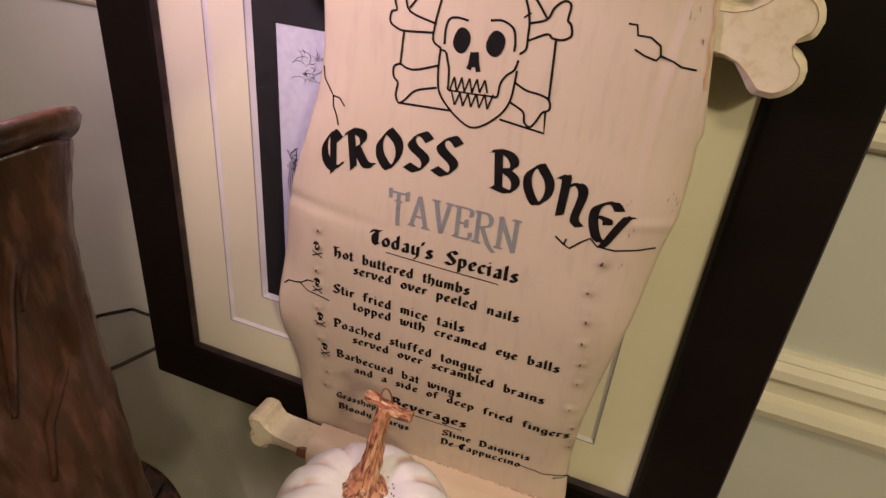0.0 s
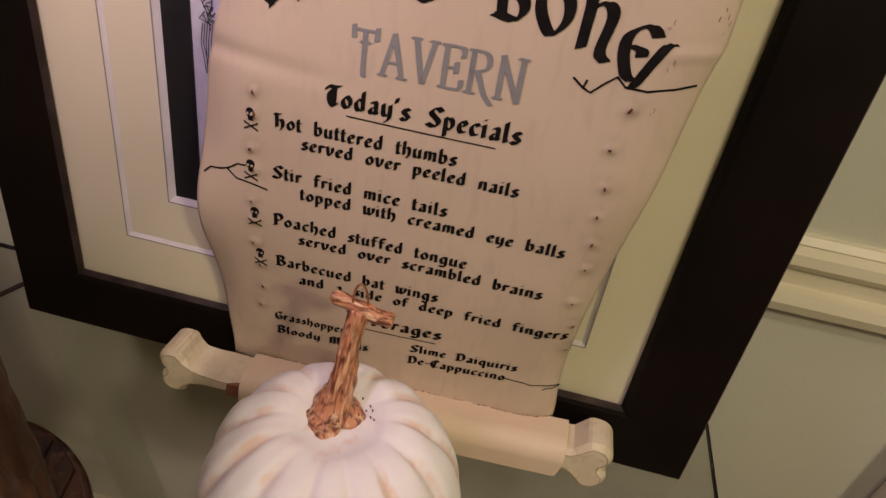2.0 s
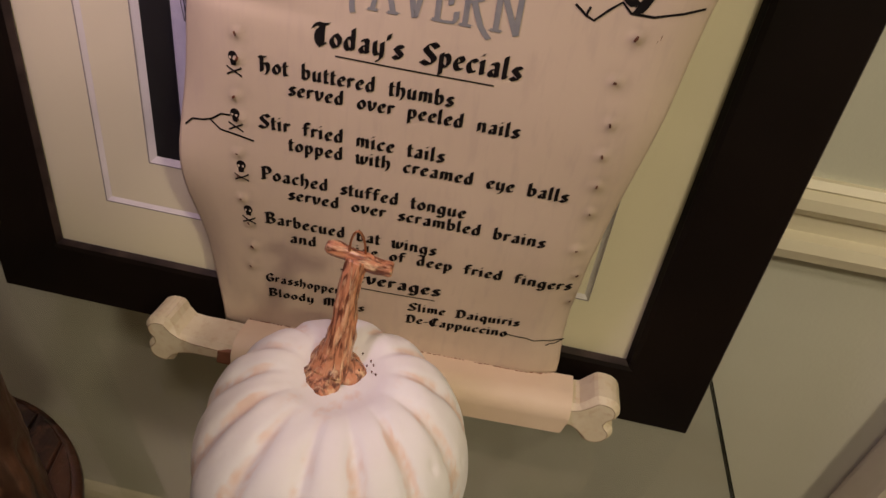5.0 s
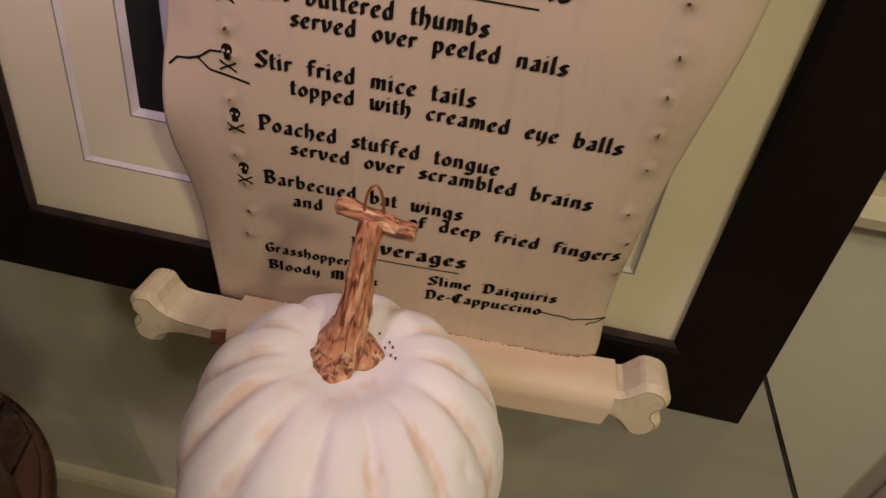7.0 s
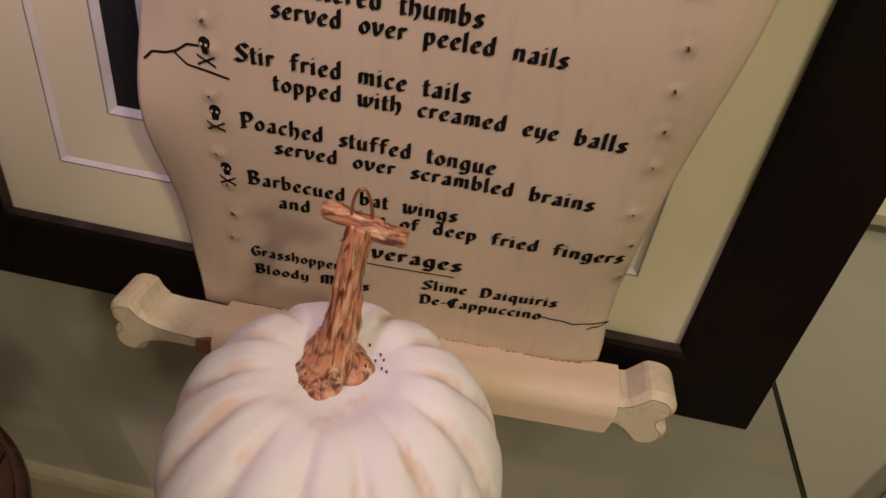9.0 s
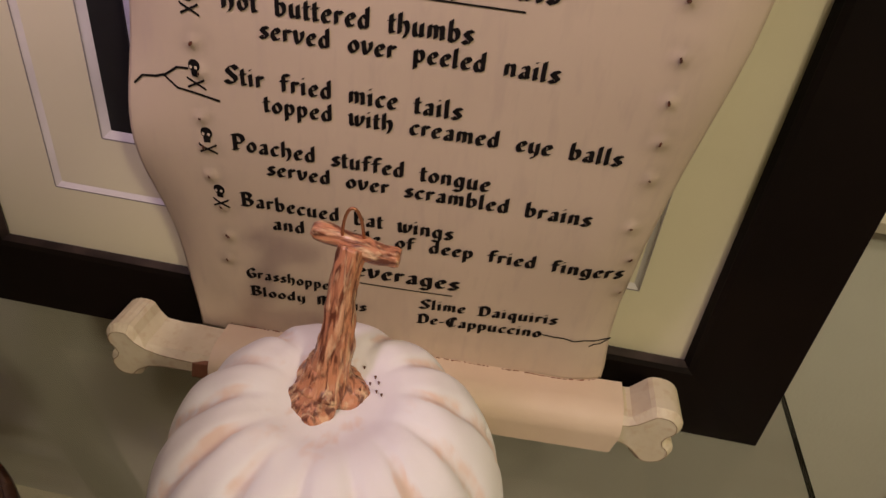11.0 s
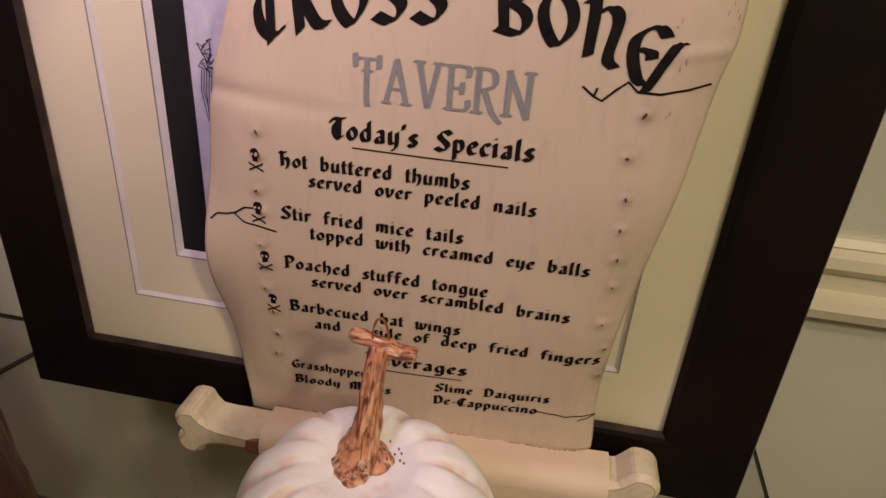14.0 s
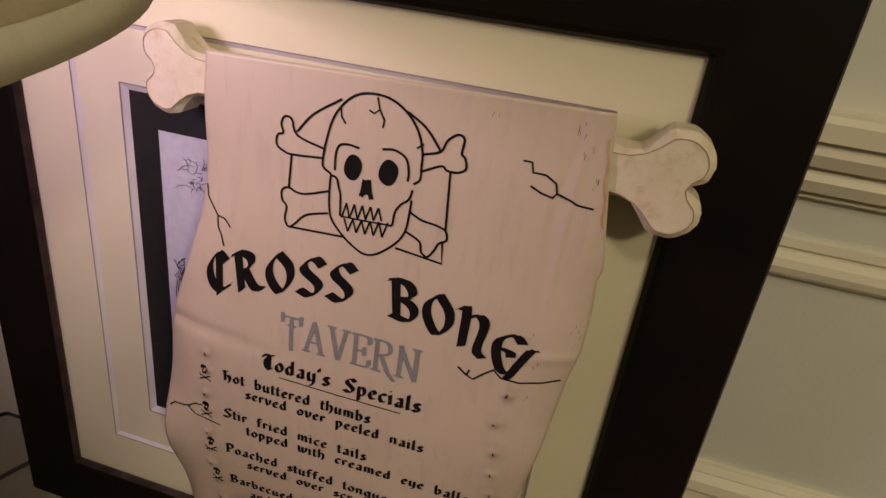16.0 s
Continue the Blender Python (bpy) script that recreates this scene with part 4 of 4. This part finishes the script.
def carved_slab(outline, y0, y1, inset):
    """A sawn board of the given outline with a hand-cut chamfer round its front face; gives the front rim too."""
    n = len(outline)
    area = sum(outline[k][0] * outline[(k + 1) % n][1] - outline[(k + 1) % n][0] * outline[k][1] for k in range(n))
    turn = 1 if area > 0 else -1
    rim = []
    for k in range(n):
        a, b, c = (Vector(outline[(k + q) % n]) for q in (-1, 0, 1))
        d0, d1 = (b - a).normalized(), (c - b).normalized()
        m = d0 + d1
        m = m.normalized() if m.length > 1e-6 else d0
        rim.append(b + Vector((-m.y, m.x)) * turn * inset)
    for _ in range(2):
        rim = [(rim[k - 1] + rim[k] * 2 + rim[(k + 1) % n]) / 4 for k in range(n)]
    bm = bmesh.new()
    front = [bm.verts.new((p.x, y0, p.y)) for p in rim]
    edge = [bm.verts.new((x, y0 + inset * 1.1, z)) for x, z in outline]
    rear = [bm.verts.new((x, y1, z)) for x, z in outline]
    bm.faces.new(front)
    bm.faces.new(rear[::-1])
    for k in range(n):
        m = (k + 1) % n
        bm.faces.new((front[k], edge[k], edge[m], front[m]))
        bm.faces.new((edge[k], rear[k], rear[m], edge[m]))
    return bm, [(p.x, p.y) for p in rim]


def bone_end(name, x0, x1, z0, half, lobe, y_front, thick, sag=0.0, label="cream painted wooden bone end"):
    """A sawn wooden bone end: a shank that swells into two round lobes, with rounded front edges."""
    d = 1 if x1 > x0 else -1
    length = abs(x1 - x0)
    xc = length - lobe
    off = lobe * 0.86
    shank = max(xc - lobe * 1.15, 0.004)
    top = [(-0.004, half), (shank * 0.5, half * 0.97), (shank, half * 1.02)]
    for k in range(10):
        t = math.radians(122 - k * 17.5)
        top.append((xc + lobe * math.cos(t), off + lobe * 0.92 * math.sin(t) - 0.001))
    top.append((xc + lobe * 0.26, 0.0))
    top = dense(top, 2)
    low = [(a, -b) for a, b in reversed(top[:-1])]
    pts = [(x0 + d * a, z0 + b + sag * a) for a, b in top + low[0:]]
    rnd = random.Random(int(x1 * 10000))
    pts = [(a + rnd.uniform(-0.0003, 0.0003), b + rnd.uniform(-0.0003, 0.0003)) for a, b in pts]
    bm, rim = carved_slab(pts, y_front, y_front + thick, 0.0042)
    end = part(name, bm, BONE, sign, label, False)
    bm = stroke(rim, 0.0005, y_front - 0.0004, closed=True)
    part("worn_edge", bm, EDGE_WEAR, end, "thin brown worn line along the carved edge")
    return end


bone_end("bone_end", 0.452, 0.5250, 0.4360, 0.0160, 0.0190, -0.0395, 0.024, sag=-0.05)
bone_end("bone_end", 0.215, 0.1480, 0.4440, 0.0150, 0.0178, -0.0395, 0.024)
left_bone = bone_end("bone_end", 0.192, 0.1120, -0.0345, 0.0090, 0.0138, -0.0640, 0.033)
part("stain_band", slab([(0.174, -0.0440), (0.189, -0.0440), (0.189, -0.0285), (0.176, -0.0300)], -0.0650, -0.031, 0.002), STAIN, left_bone, "red-brown stained joint")
bone_end("bone_end", 0.460, 0.5040, -0.0235, 0.0120, 0.0146, -0.0580, 0.032)
part("top_rod", slab([(0.212, 0.429), (0.456, 0.429), (0.456, 0.452), (0.212, 0.452)], -0.038, -0.018, 0.004), BAR, sign, "peach cream wooden rod")
# the lower rod: a board rounded over at the top front, the sheet's hem glued round it
bm = bmesh.new()
ends = []
for x, zc, yc in ((0.188, -0.0365, -0.047), (0.4665, -0.0250, -0.042)):
    prof_r = [(-0.0165, -0.0170), (-0.0195, -0.0145)]
    prof_r += [(-0.0195 + 0.017 * (1 - math.cos(math.radians(a))), 0.000 + 0.0165 * math.sin(math.radians(a))) for a in range(0, 91, 5)]
    prof_r += [(0.016, 0.0165), (0.016, -0.0170)]
    ends.append([bm.verts.new((x - 0.0035 * (pz < 0) * (x > 0.4), yc + py, zc + pz)) for py, pz in prof_r])
for k in range(len(ends[0])):
    m2 = (k + 1) % len(ends[0])
    bm.faces.new((ends[0][k], ends[0][m2], ends[1][m2], ends[1][k]))
bm.faces.new(ends[0])
bm.faces.new(ends[1][::-1])
part("bottom_rod", bm, BAR, sign, "peach cream painted wooden rod", False)
bm = bmesh.new()
rnd = random.Random(2)
hem = [(0.19 + 0.0013 * k, -0.0190 + 0.041 * (0.0013 * k) + rnd.uniform(-0.0004, 0.0004)) for k in range(200)]
for p, q in zip(hem, hem[1:]):
    if rnd.random() < 0.66:
        stroke([p, q], rnd.uniform(0.0004, 0.0013), lambda x, zz: -sheet_depth(x, zz) - 0.0016, bm=bm)
part("rust_line", bm, STAIN, sign, "rusty line along the lower hem")

# rust marks and the orange stain beside the upper bone
rnd = random.Random(31)
for x, zz, n in ((0.398, 0.460, 3), (0.448, 0.458, 5), (0.454, 0.444, 4), (0.464, 0.427, 4), (0.472, 0.329, 3), (0.4745, 0.322, 2), (0.446, 0.319, 3), (0.452, 0.298, 3), (0.449, 0.270, 2)):
    for k in range(n):
        px, pz = x + rnd.uniform(-0.003, 0.003), zz + rnd.uniform(-0.004, 0.004)
        px = min(px, smooth_table(RIGHT, pz, 0.006) - 0.003)
        bm = stroke([(px, pz), (px + rnd.uniform(-0.0006, 0.0006), pz - rnd.uniform(0.001, 0.0035))], rnd.uniform(0.0006, 0.0014), ink, taper=True)
        part("rust_mark", bm, RUST, sign, "small rust-brown mark")
part("edge_stain", stroke([(smooth_table(RIGHT, 0.40 + 0.006 * k, 0.006) - 0.0022 - 0.0008 * math.sin(k * 1.7), 0.40 + 0.006 * k) for k in range(10)], 0.0014, ink), ORANGE, sign, "orange-brown stain along the edge")

# ---- white pumpkin ----
PX, PY = 0.3055, -0.163
pumpkin = empty("pumpkin", pose(PX, PY, H))
tagged(pumpkin, "white foam pumpkin with orange-stained ribs and copper-brown stem on glass", "pumpkin")
RIBS = 13
rnd = random.Random(21)
PITS = [(rnd.uniform(0, 2 * math.pi), rnd.uniform(0.03, 0.13), rnd.uniform(0.0011, 0.0026)) for _ in range(130)]


def groove(a):
    """0 in the middle of a rib, 1 at the bottom of a groove."""
    b = (a + 1.135) * RIBS / 2 + 0.16 * math.sin(a * 2 + 1)
    return 0.22 * (1 - abs(math.sin(b))) + 0.78 * math.cos(b) ** 6, b


def ease(a, b, x):
    q = min(1.0, max(0.0, (x - a) / (b - a)))
    return q * q * (3 - 2 * q)


def pumpkin_shape(a, r, zz):
    g, b = groove(a + 0.05 * math.sin(zz * 34))
    out = ease(0.022, 0.062, r)
    cut = 1 - (0.021 + 0.006 * math.sin(2 * a + 0.5)) * out * g
    wob = 1 + 0.012 * math.sin(3 * a + 0.7) + 0.008 * math.sin(5 * a) + 0.007 * noise.noise(Vector((5 * math.cos(a), 5 * math.sin(a), zz * 40)))
    top = ease(0.09, 0.125, zz)
    p = Vector((r * cut * wob * math.cos(a), r * cut * wob * math.sin(a), zz - 0.0040 * g * out * top + 0.0016 * top * noise.noise(Vector((r * math.cos(a) * 60, r * math.sin(a) * 60, 2)))))
    p.y += 0.017 * top * (1 - r / 0.09)
    for pa, pz, pr in PITS:
        if abs(zz - pz) < 0.004:
            da = (a - pa + math.pi) % (2 * math.pi) - math.pi
            q = ((da * r) ** 2 + (zz - pz) ** 2) / (pr * pr)
            if q < 6:
                p *= 1 - 0.014 * math.exp(-q) * (pr / 0.0024)
    return p


prof = [(0.016, 0.006), (0.03, 0.003), (0.046, 0.0), (0.060, 0.005), (0.0705, 0.016), (0.0795, 0.034), (0.0860, 0.053), (0.0885, 0.072), (0.0870, 0.089), (0.0830, 0.105), (0.0755, 0.120),
        (0.065, 0.1325), (0.053, 0.1405), (0.041, 0.1435), (0.031, 0.1420), (0.022, 0.1380), (0.012, 0.1350), (0.003, 0.134)]
SM = 6
fine_prof = []
for i in range(len(prof) - 1):
    p0, p1, p2, p3 = (prof[min(max(i + k, 0), len(prof) - 1)] for k in (-1, 0, 1, 2))
    for k in range(SM):
        t = k / SM
        fine_prof.append(tuple(0.5 * (2 * p1[c] + (p2[c] - p0[c]) * t + (2 * p0[c] - 5 * p1[c] + 4 * p2[c] - p3[c]) * t * t + (3 * p1[c] - p0[c] - 3 * p2[c] + p3[c]) * t ** 3) for c in (0, 1)))
fine_prof.append(prof[-1])
NA = 330
body = part("body", spin(fine_prof, NA, pumpkin_shape), PUMPKIN, pumpkin, "matte white ribbed body", True)
stain = body.data.attributes.new("stain", "FLOAT", "POINT")
values = []
for r, zz in fine_prof:
    for i in range(NA):
        a = 2 * math.pi * i / NA
        x, y = r * math.cos(a), r * math.sin(a)
        n1 = noise.noise(Vector((x * 55, y * 55, zz * 38)))
        n2 = noise.noise(Vector((x * 170, y * 170, zz * 170 + 5)))
        n3 = noise.noise(Vector((x * 420, y * 420, zz * 420)))
        g, b = groove(a + 0.05 * math.sin(zz * 34) + 0.05 * n1 + 0.03 * n2)
        v = ease(0.30, 0.66, g) * max(0.0, min(1.0, 0.58 + 0.8 * n1 + 0.7 * n2 + 0.35 * n3))
        if zz > 0.11:
            v *= ease(0.034, 0.056, r + 0.018 * n1)
            v = max(v, 0.55 * ease(0.15, 0.6, n1 + 0.5 * n2 + 0.3 * n3) * ease(0.045, 0.02, r))
        values.append(min(1.0, v))
stain.data.foreach_set("value", values)
# the stem
SX, SY = -0.0075, 0.0190


def bark(points, radii, n, seed, twist=2.0, rough=0.16):
    """A gnarled limb: a tube with twisted ridges and fissures along it."""
    bm = tube(points, radii, n)
    rows = len(points)
    bm.verts.ensure_lookup_table()
    for i in range(rows):
        c0 = Vector(points[i])
        for k in range(n):
            v = bm.verts[i * n + k]
            a = 2 * math.pi * k / n + twist * i / rows
            q = noise.noise(Vector((2.2 * math.cos(a) + seed, 2.2 * math.sin(a), i * 0.16))) + 0.6 * noise.noise(Vector((6 * math.cos(a), 6 * math.sin(a) + seed, i * 0.3)))
            v.co = c0 + (v.co - c0) * (1 + rough * q)
    return bm


pts, rad = [], []
for k in range(46):
    t = k / 45
    pts.append((SX + 0.0055 * t + 0.0012 * math.sin(6 * t), SY + 0.036 * t + 0.0015 * math.sin(5 * t), 0.1345 + 0.064 * t))
    rad.append(0.0030 * max(0.0, 1 - t / 0.14) ** 2 + 0.0101 - 0.0037 * min(1.0, t / 0.75))
stem = part("stem", bark(pts, rad, 40, 1.0, rough=0.13), STEM, pumpkin, "copper-brown painted twig stem", True)
pts = [(-0.0225 + 0.0415 * k / 20, 0.0560 + 0.001 * math.sin(k * 0.4), 0.2035 - 0.0100 * k / 20 - 0.0008 * math.sin(k * 0.5)) for k in range(21)]
rad = [0.0043 + 0.0013 * k / 20 + 0.0005 * math.sin(k * 0.6) for k in range(21)]
rad[0], rad[-1] = 0.0028, 0.0042
part("crosspiece", bark(pts, rad, 24, 4.0, 1.0, 0.16), CROSS_BARK, stem, "copper-brown twig crosspiece", True)
loop = [(-0.0030 + 0.0048 * math.cos(t), 0.0555 + 0.001 * math.cos(t), 0.2010 + 0.0180 * math.sin(t)) for t in [math.pi * k / 14 for k in range(15)]]
part("wire_loop", tube(loop, [0.0008] * 15, 8), WIRE, pumpkin, "thin copper wire hanging loop", True)


def collar_shape(a, r, zz):
    low = ease(0.148, 0.137, zz)
    q = 1 + low * (0.16 * math.sin(3 * a + 0.6) + 0.09 * math.sin(5 * a + 2) + 0.03 * math.sin(11 * a)) + 0.05 * noise.noise(Vector((9 * math.cos(a), 9 * math.sin(a), zz * 200)))
    return (SX + r * q * math.cos(a), SY + 0.002 + r * q * math.sin(a) + 0.55 * (zz - 0.137), zz + 0.0006 * low * math.sin(7 * a + 1))


cprof = [(0.0095, 0.1490), (0.0104, 0.1460), (0.0114, 0.1432), (0.0130, 0.1410), (0.0150, 0.1392), (0.0172, 0.1382), (0.0186, 0.1368), (0.0184, 0.1345)]
part("collar", spin(cprof, 90, collar_shape), STEM, stem, "ragged flared foot of the stem", True)
rnd = random.Random(9)
for k in range(9):
    x, y = SX + 0.020 + rnd.uniform(-0.006, 0.010), SY + 0.008 + rnd.uniform(-0.008, 0.010)
    bm = spin([(0.0002, 0.1385), (0.0004, 0.1400), (0.00045, 0.1404), (0.0002, 0.1407)], 8, lambda a, r, zz: (x + r * 1.4 * math.cos(a), y + r * math.sin(a), zz))
    part("speck", bm, RUST, pumpkin, "dark brown paint speck")

# ---- carved wooden table lamp ----
LX, LY = 0.030, -0.262
lamp_ob = empty("table_lamp", pose(LX, LY, H))
tagged(lamp_ob, "carved dark walnut table lamp with cream linen shade on glass", "lamp")
bm = spin([(0.110, 0.0), (0.121, 0.002), (0.1265, 0.008), (0.1255, 0.014), (0.121, 0.0165), (0.05, 0.0165)], 90)
base = part("base", bm, CARVED, lamp_ob, "round planked walnut base", True)
for k in range(9):
    x = -0.108 + 0.027 * k
    ends = [x - 0.0124 + 0.0248 * q / 6 for q in range(7)]
    half = [math.sqrt(max(0.0, 0.1205 ** 2 - q * q)) for q in ends]
    rim = [(q, h) for q, h in zip(ends, half)] + [(q, -h) for q, h in zip(reversed(ends), reversed(half))]
    bm = bmesh.new()
    up = 0.0190 + 0.0008 * (k % 3)
    low = [bm.verts.new((px, py, 0.015)) for px, py in rim]
    mid = [bm.verts.new((px, py, up - 0.001)) for px, py in rim]
    top = [bm.verts.new((x + (px - x) * 0.93, py * 0.99, up)) for px, py in rim]
    bm.faces.new(top)
    bm.faces.new(low[::-1])
    for q in range(len(rim)):
        m = (q + 1) % len(rim)
        bm.faces.new((low[q], low[m], mid[m], mid[q]))
        bm.faces.new((mid[q], mid[m], top[m], top[q]))
    bmesh.ops.rotate(bm, cent=(0, 0, 0), matrix=Matrix.Rotation(math.radians(14), 3, "Z"), verts=bm.verts)
    part("plank", bm, CARVED, base)


TURN = math.radians(-19)


def squared(a, n):
    return (abs(math.cos(a)) ** n + abs(math.sin(a)) ** n) ** (-1 / n)


def body_shape(a, r, zz):
    """A square flaring block: hollow faces carved as long leaves between raised corner ribs, planked at the foot."""
    q = (a + math.pi / 4) % (math.pi / 2) - math.pi / 4
    s = math.tan(q)
    t = zz / 0.44
    k = squared(a, 7)
    carve = 0.11 * max(0.0, 1 - (s / 0.80) ** 4) * min(1.0, max(0.0, (t - 0.12) / 0.1))
    vein = 0.030 * max(0.0, 1 - abs(s - 0.22 * math.sin(5 * t)) / 0.07) - 0.024 * abs(math.sin(11 * s + 16 * t)) * (abs(s) < 0.8)
    chip = 0.012 * noise.noise(Vector((5 * s, 14 * t, a * 2))) + 0.008 * noise.noise(Vector((14 * s, 40 * t, a)))
    foot = -0.03 * (abs((s * 3.5 + 0.3) % 1.0 - 0.5) < 0.07) * (t < 0.24)
    m = r * k * (1 - carve + vein * (t > 0.15) + chip + foot)
    return (m * math.cos(a + TURN), m * math.sin(a + TURN), zz - 0.55 * (0.119 - m * math.cos(a)) * t ** 4)


LIFT = 0.020
bprof = [(0.088, 0.018), (0.089, 0.05), (0.090, 0.10), (0.0900, 0.16), (0.0905, 0.22), (0.0915, 0.28), (0.0930, 0.33), (0.096, 0.38), (0.1015, 0.42), (0.108, 0.432 + LIFT)]
fp = []
for (a, b), (c2, d2) in zip(bprof, bprof[1:]):
    for k in range(9):
        fp.append((a + (c2 - a) * k / 9, b + (d2 - b) * k / 9))
fp.append(bprof[-1])
part("carved_body", spin(fp, 240, body_shape), CARVED, lamp_ob, "carved flaring walnut body", True)


for run, fat in (([(0.120, 0.056, 0.447), (0.114, 0.039, 0.417), (0.110, 0.027, 0.39), (0.106, 0.016, 0.356), (0.102, 0.005, 0.31), (0.098, -0.006, 0.264)], 0.0050),
                 ([(0.124, 0.067, 0.444), (0.119, 0.055, 0.422), (0.113, 0.038, 0.392), (0.110, 0.028, 0.366), (0.107, 0.019, 0.337)], 0.0035),
                 ([(0.115, 0.051, 0.329), (0.111, 0.040, 0.303), (0.106, 0.025, 0.273), (0.101, 0.010, 0.242), (0.097, 0.0, 0.191)], 0.0042)):
    curve = []
    for (ax, ay, az), (bx, by, bz) in zip(run, run[1:]):
        curve += [(ax + (bx - ax) * k / 6, ay + (by - ay) * k / 6, az + (bz - az) * k / 6) for k in range(6)]
    curve.append(run[-1])
    m = len(curve) - 1
    part("carved_rib", bark([(x - 0.010, y, zz) for x, y, zz in curve], [fat * (0.35 + 0.65 * math.sin(math.pi * min(1.0, 0.25 + 0.75 * k / m))) for k in range(m + 1)], 14, fat * 900, 0.3, 0.15), CARVED, lamp_ob, "raised carved walnut rib", True)


def lip_shape(a, r, zz):
    m = r * squared(a, 7)
    return (m * math.cos(a + TURN), m * math.sin(a + TURN), zz + 0.008 * (m / 0.15) ** 4 - 0.55 * (0.119 - m * math.cos(a)))


part("lip", spin([(r, q + LIFT) for r, q in ((0.104, 0.428), (0.1125, 0.430), (0.115, 0.435), (0.1135, 0.440), (0.108, 0.443), (0.03, 0.441))], 160, lip_shape), CARVED, lamp_ob, "rounded walnut lip", True)
part("neck", spin([(0.016, 0.36), (0.012, 0.47), (0.010, 0.60), (0.010, 0.66)], 24), BRASS, lamp_ob, "bronze neck", True)
SH0, SH1, SR0, SR1 = 0.578, 0.83, 0.272, 0.17
bm = bmesh.new()
n = 96
rows = [(SR0, SH0), (SR1, SH1), (SR1 - 0.002, SH1), (SR0 - 0.002, SH0)]
rr = [[bm.verts.new((r * math.cos(2 * math.pi * i / n), r * math.sin(2 * math.pi * i / n), zz)) for i in range(n)] for r, zz in rows]
for k in range(4):
    a, b = rr[k], rr[(k + 1) % 4]
    for i in range(n):
        bm.faces.new((a[i], a[(i + 1) % n], b[(i + 1) % n], b[i]))
shade = part("shade", bm, SHADE, lamp_ob, "cream linen drum shade", True)
bm = bmesh.new()
rows = [(SR0 + 0.002, SH0 - 0.001), (SR0 - 0.0015, SH0 + 0.012), (SR0 - 0.004, SH0 + 0.012), (SR0 - 0.003, SH0 - 0.001)]
rr = [[bm.verts.new((r * math.cos(2 * math.pi * i / n), r * math.sin(2 * math.pi * i / n), zz)) for i in range(n)] for r, zz in rows]
for k in range(4):
    a, b = rr[k], rr[(k + 1) % 4]
    for i in range(n):
        bm.faces.new((a[i], a[(i + 1) % n], b[(i + 1) % n], b[i]))
part("trim_band", bm, SHADE, shade, "narrow cream edging band", True)

# the twin lamp cord, lying on the glass and going behind the frame
for s in (-1, 1):
    run = [(-0.05, 0.112), (-0.11, 0.150), (-0.146, 0.200), (-0.1365, 0.235), (-0.1220, 0.270), (-0.1050, 0.312)]
    run = [(x + 0.0014 * s, y) for x, y in dense(run, 5)]
    part("cord", tube([(x, y, 0.0019) for x, y in run], [0.0017] * len(run), 8), LEG, lamp_ob, "dark brown twin lamp cord", True)
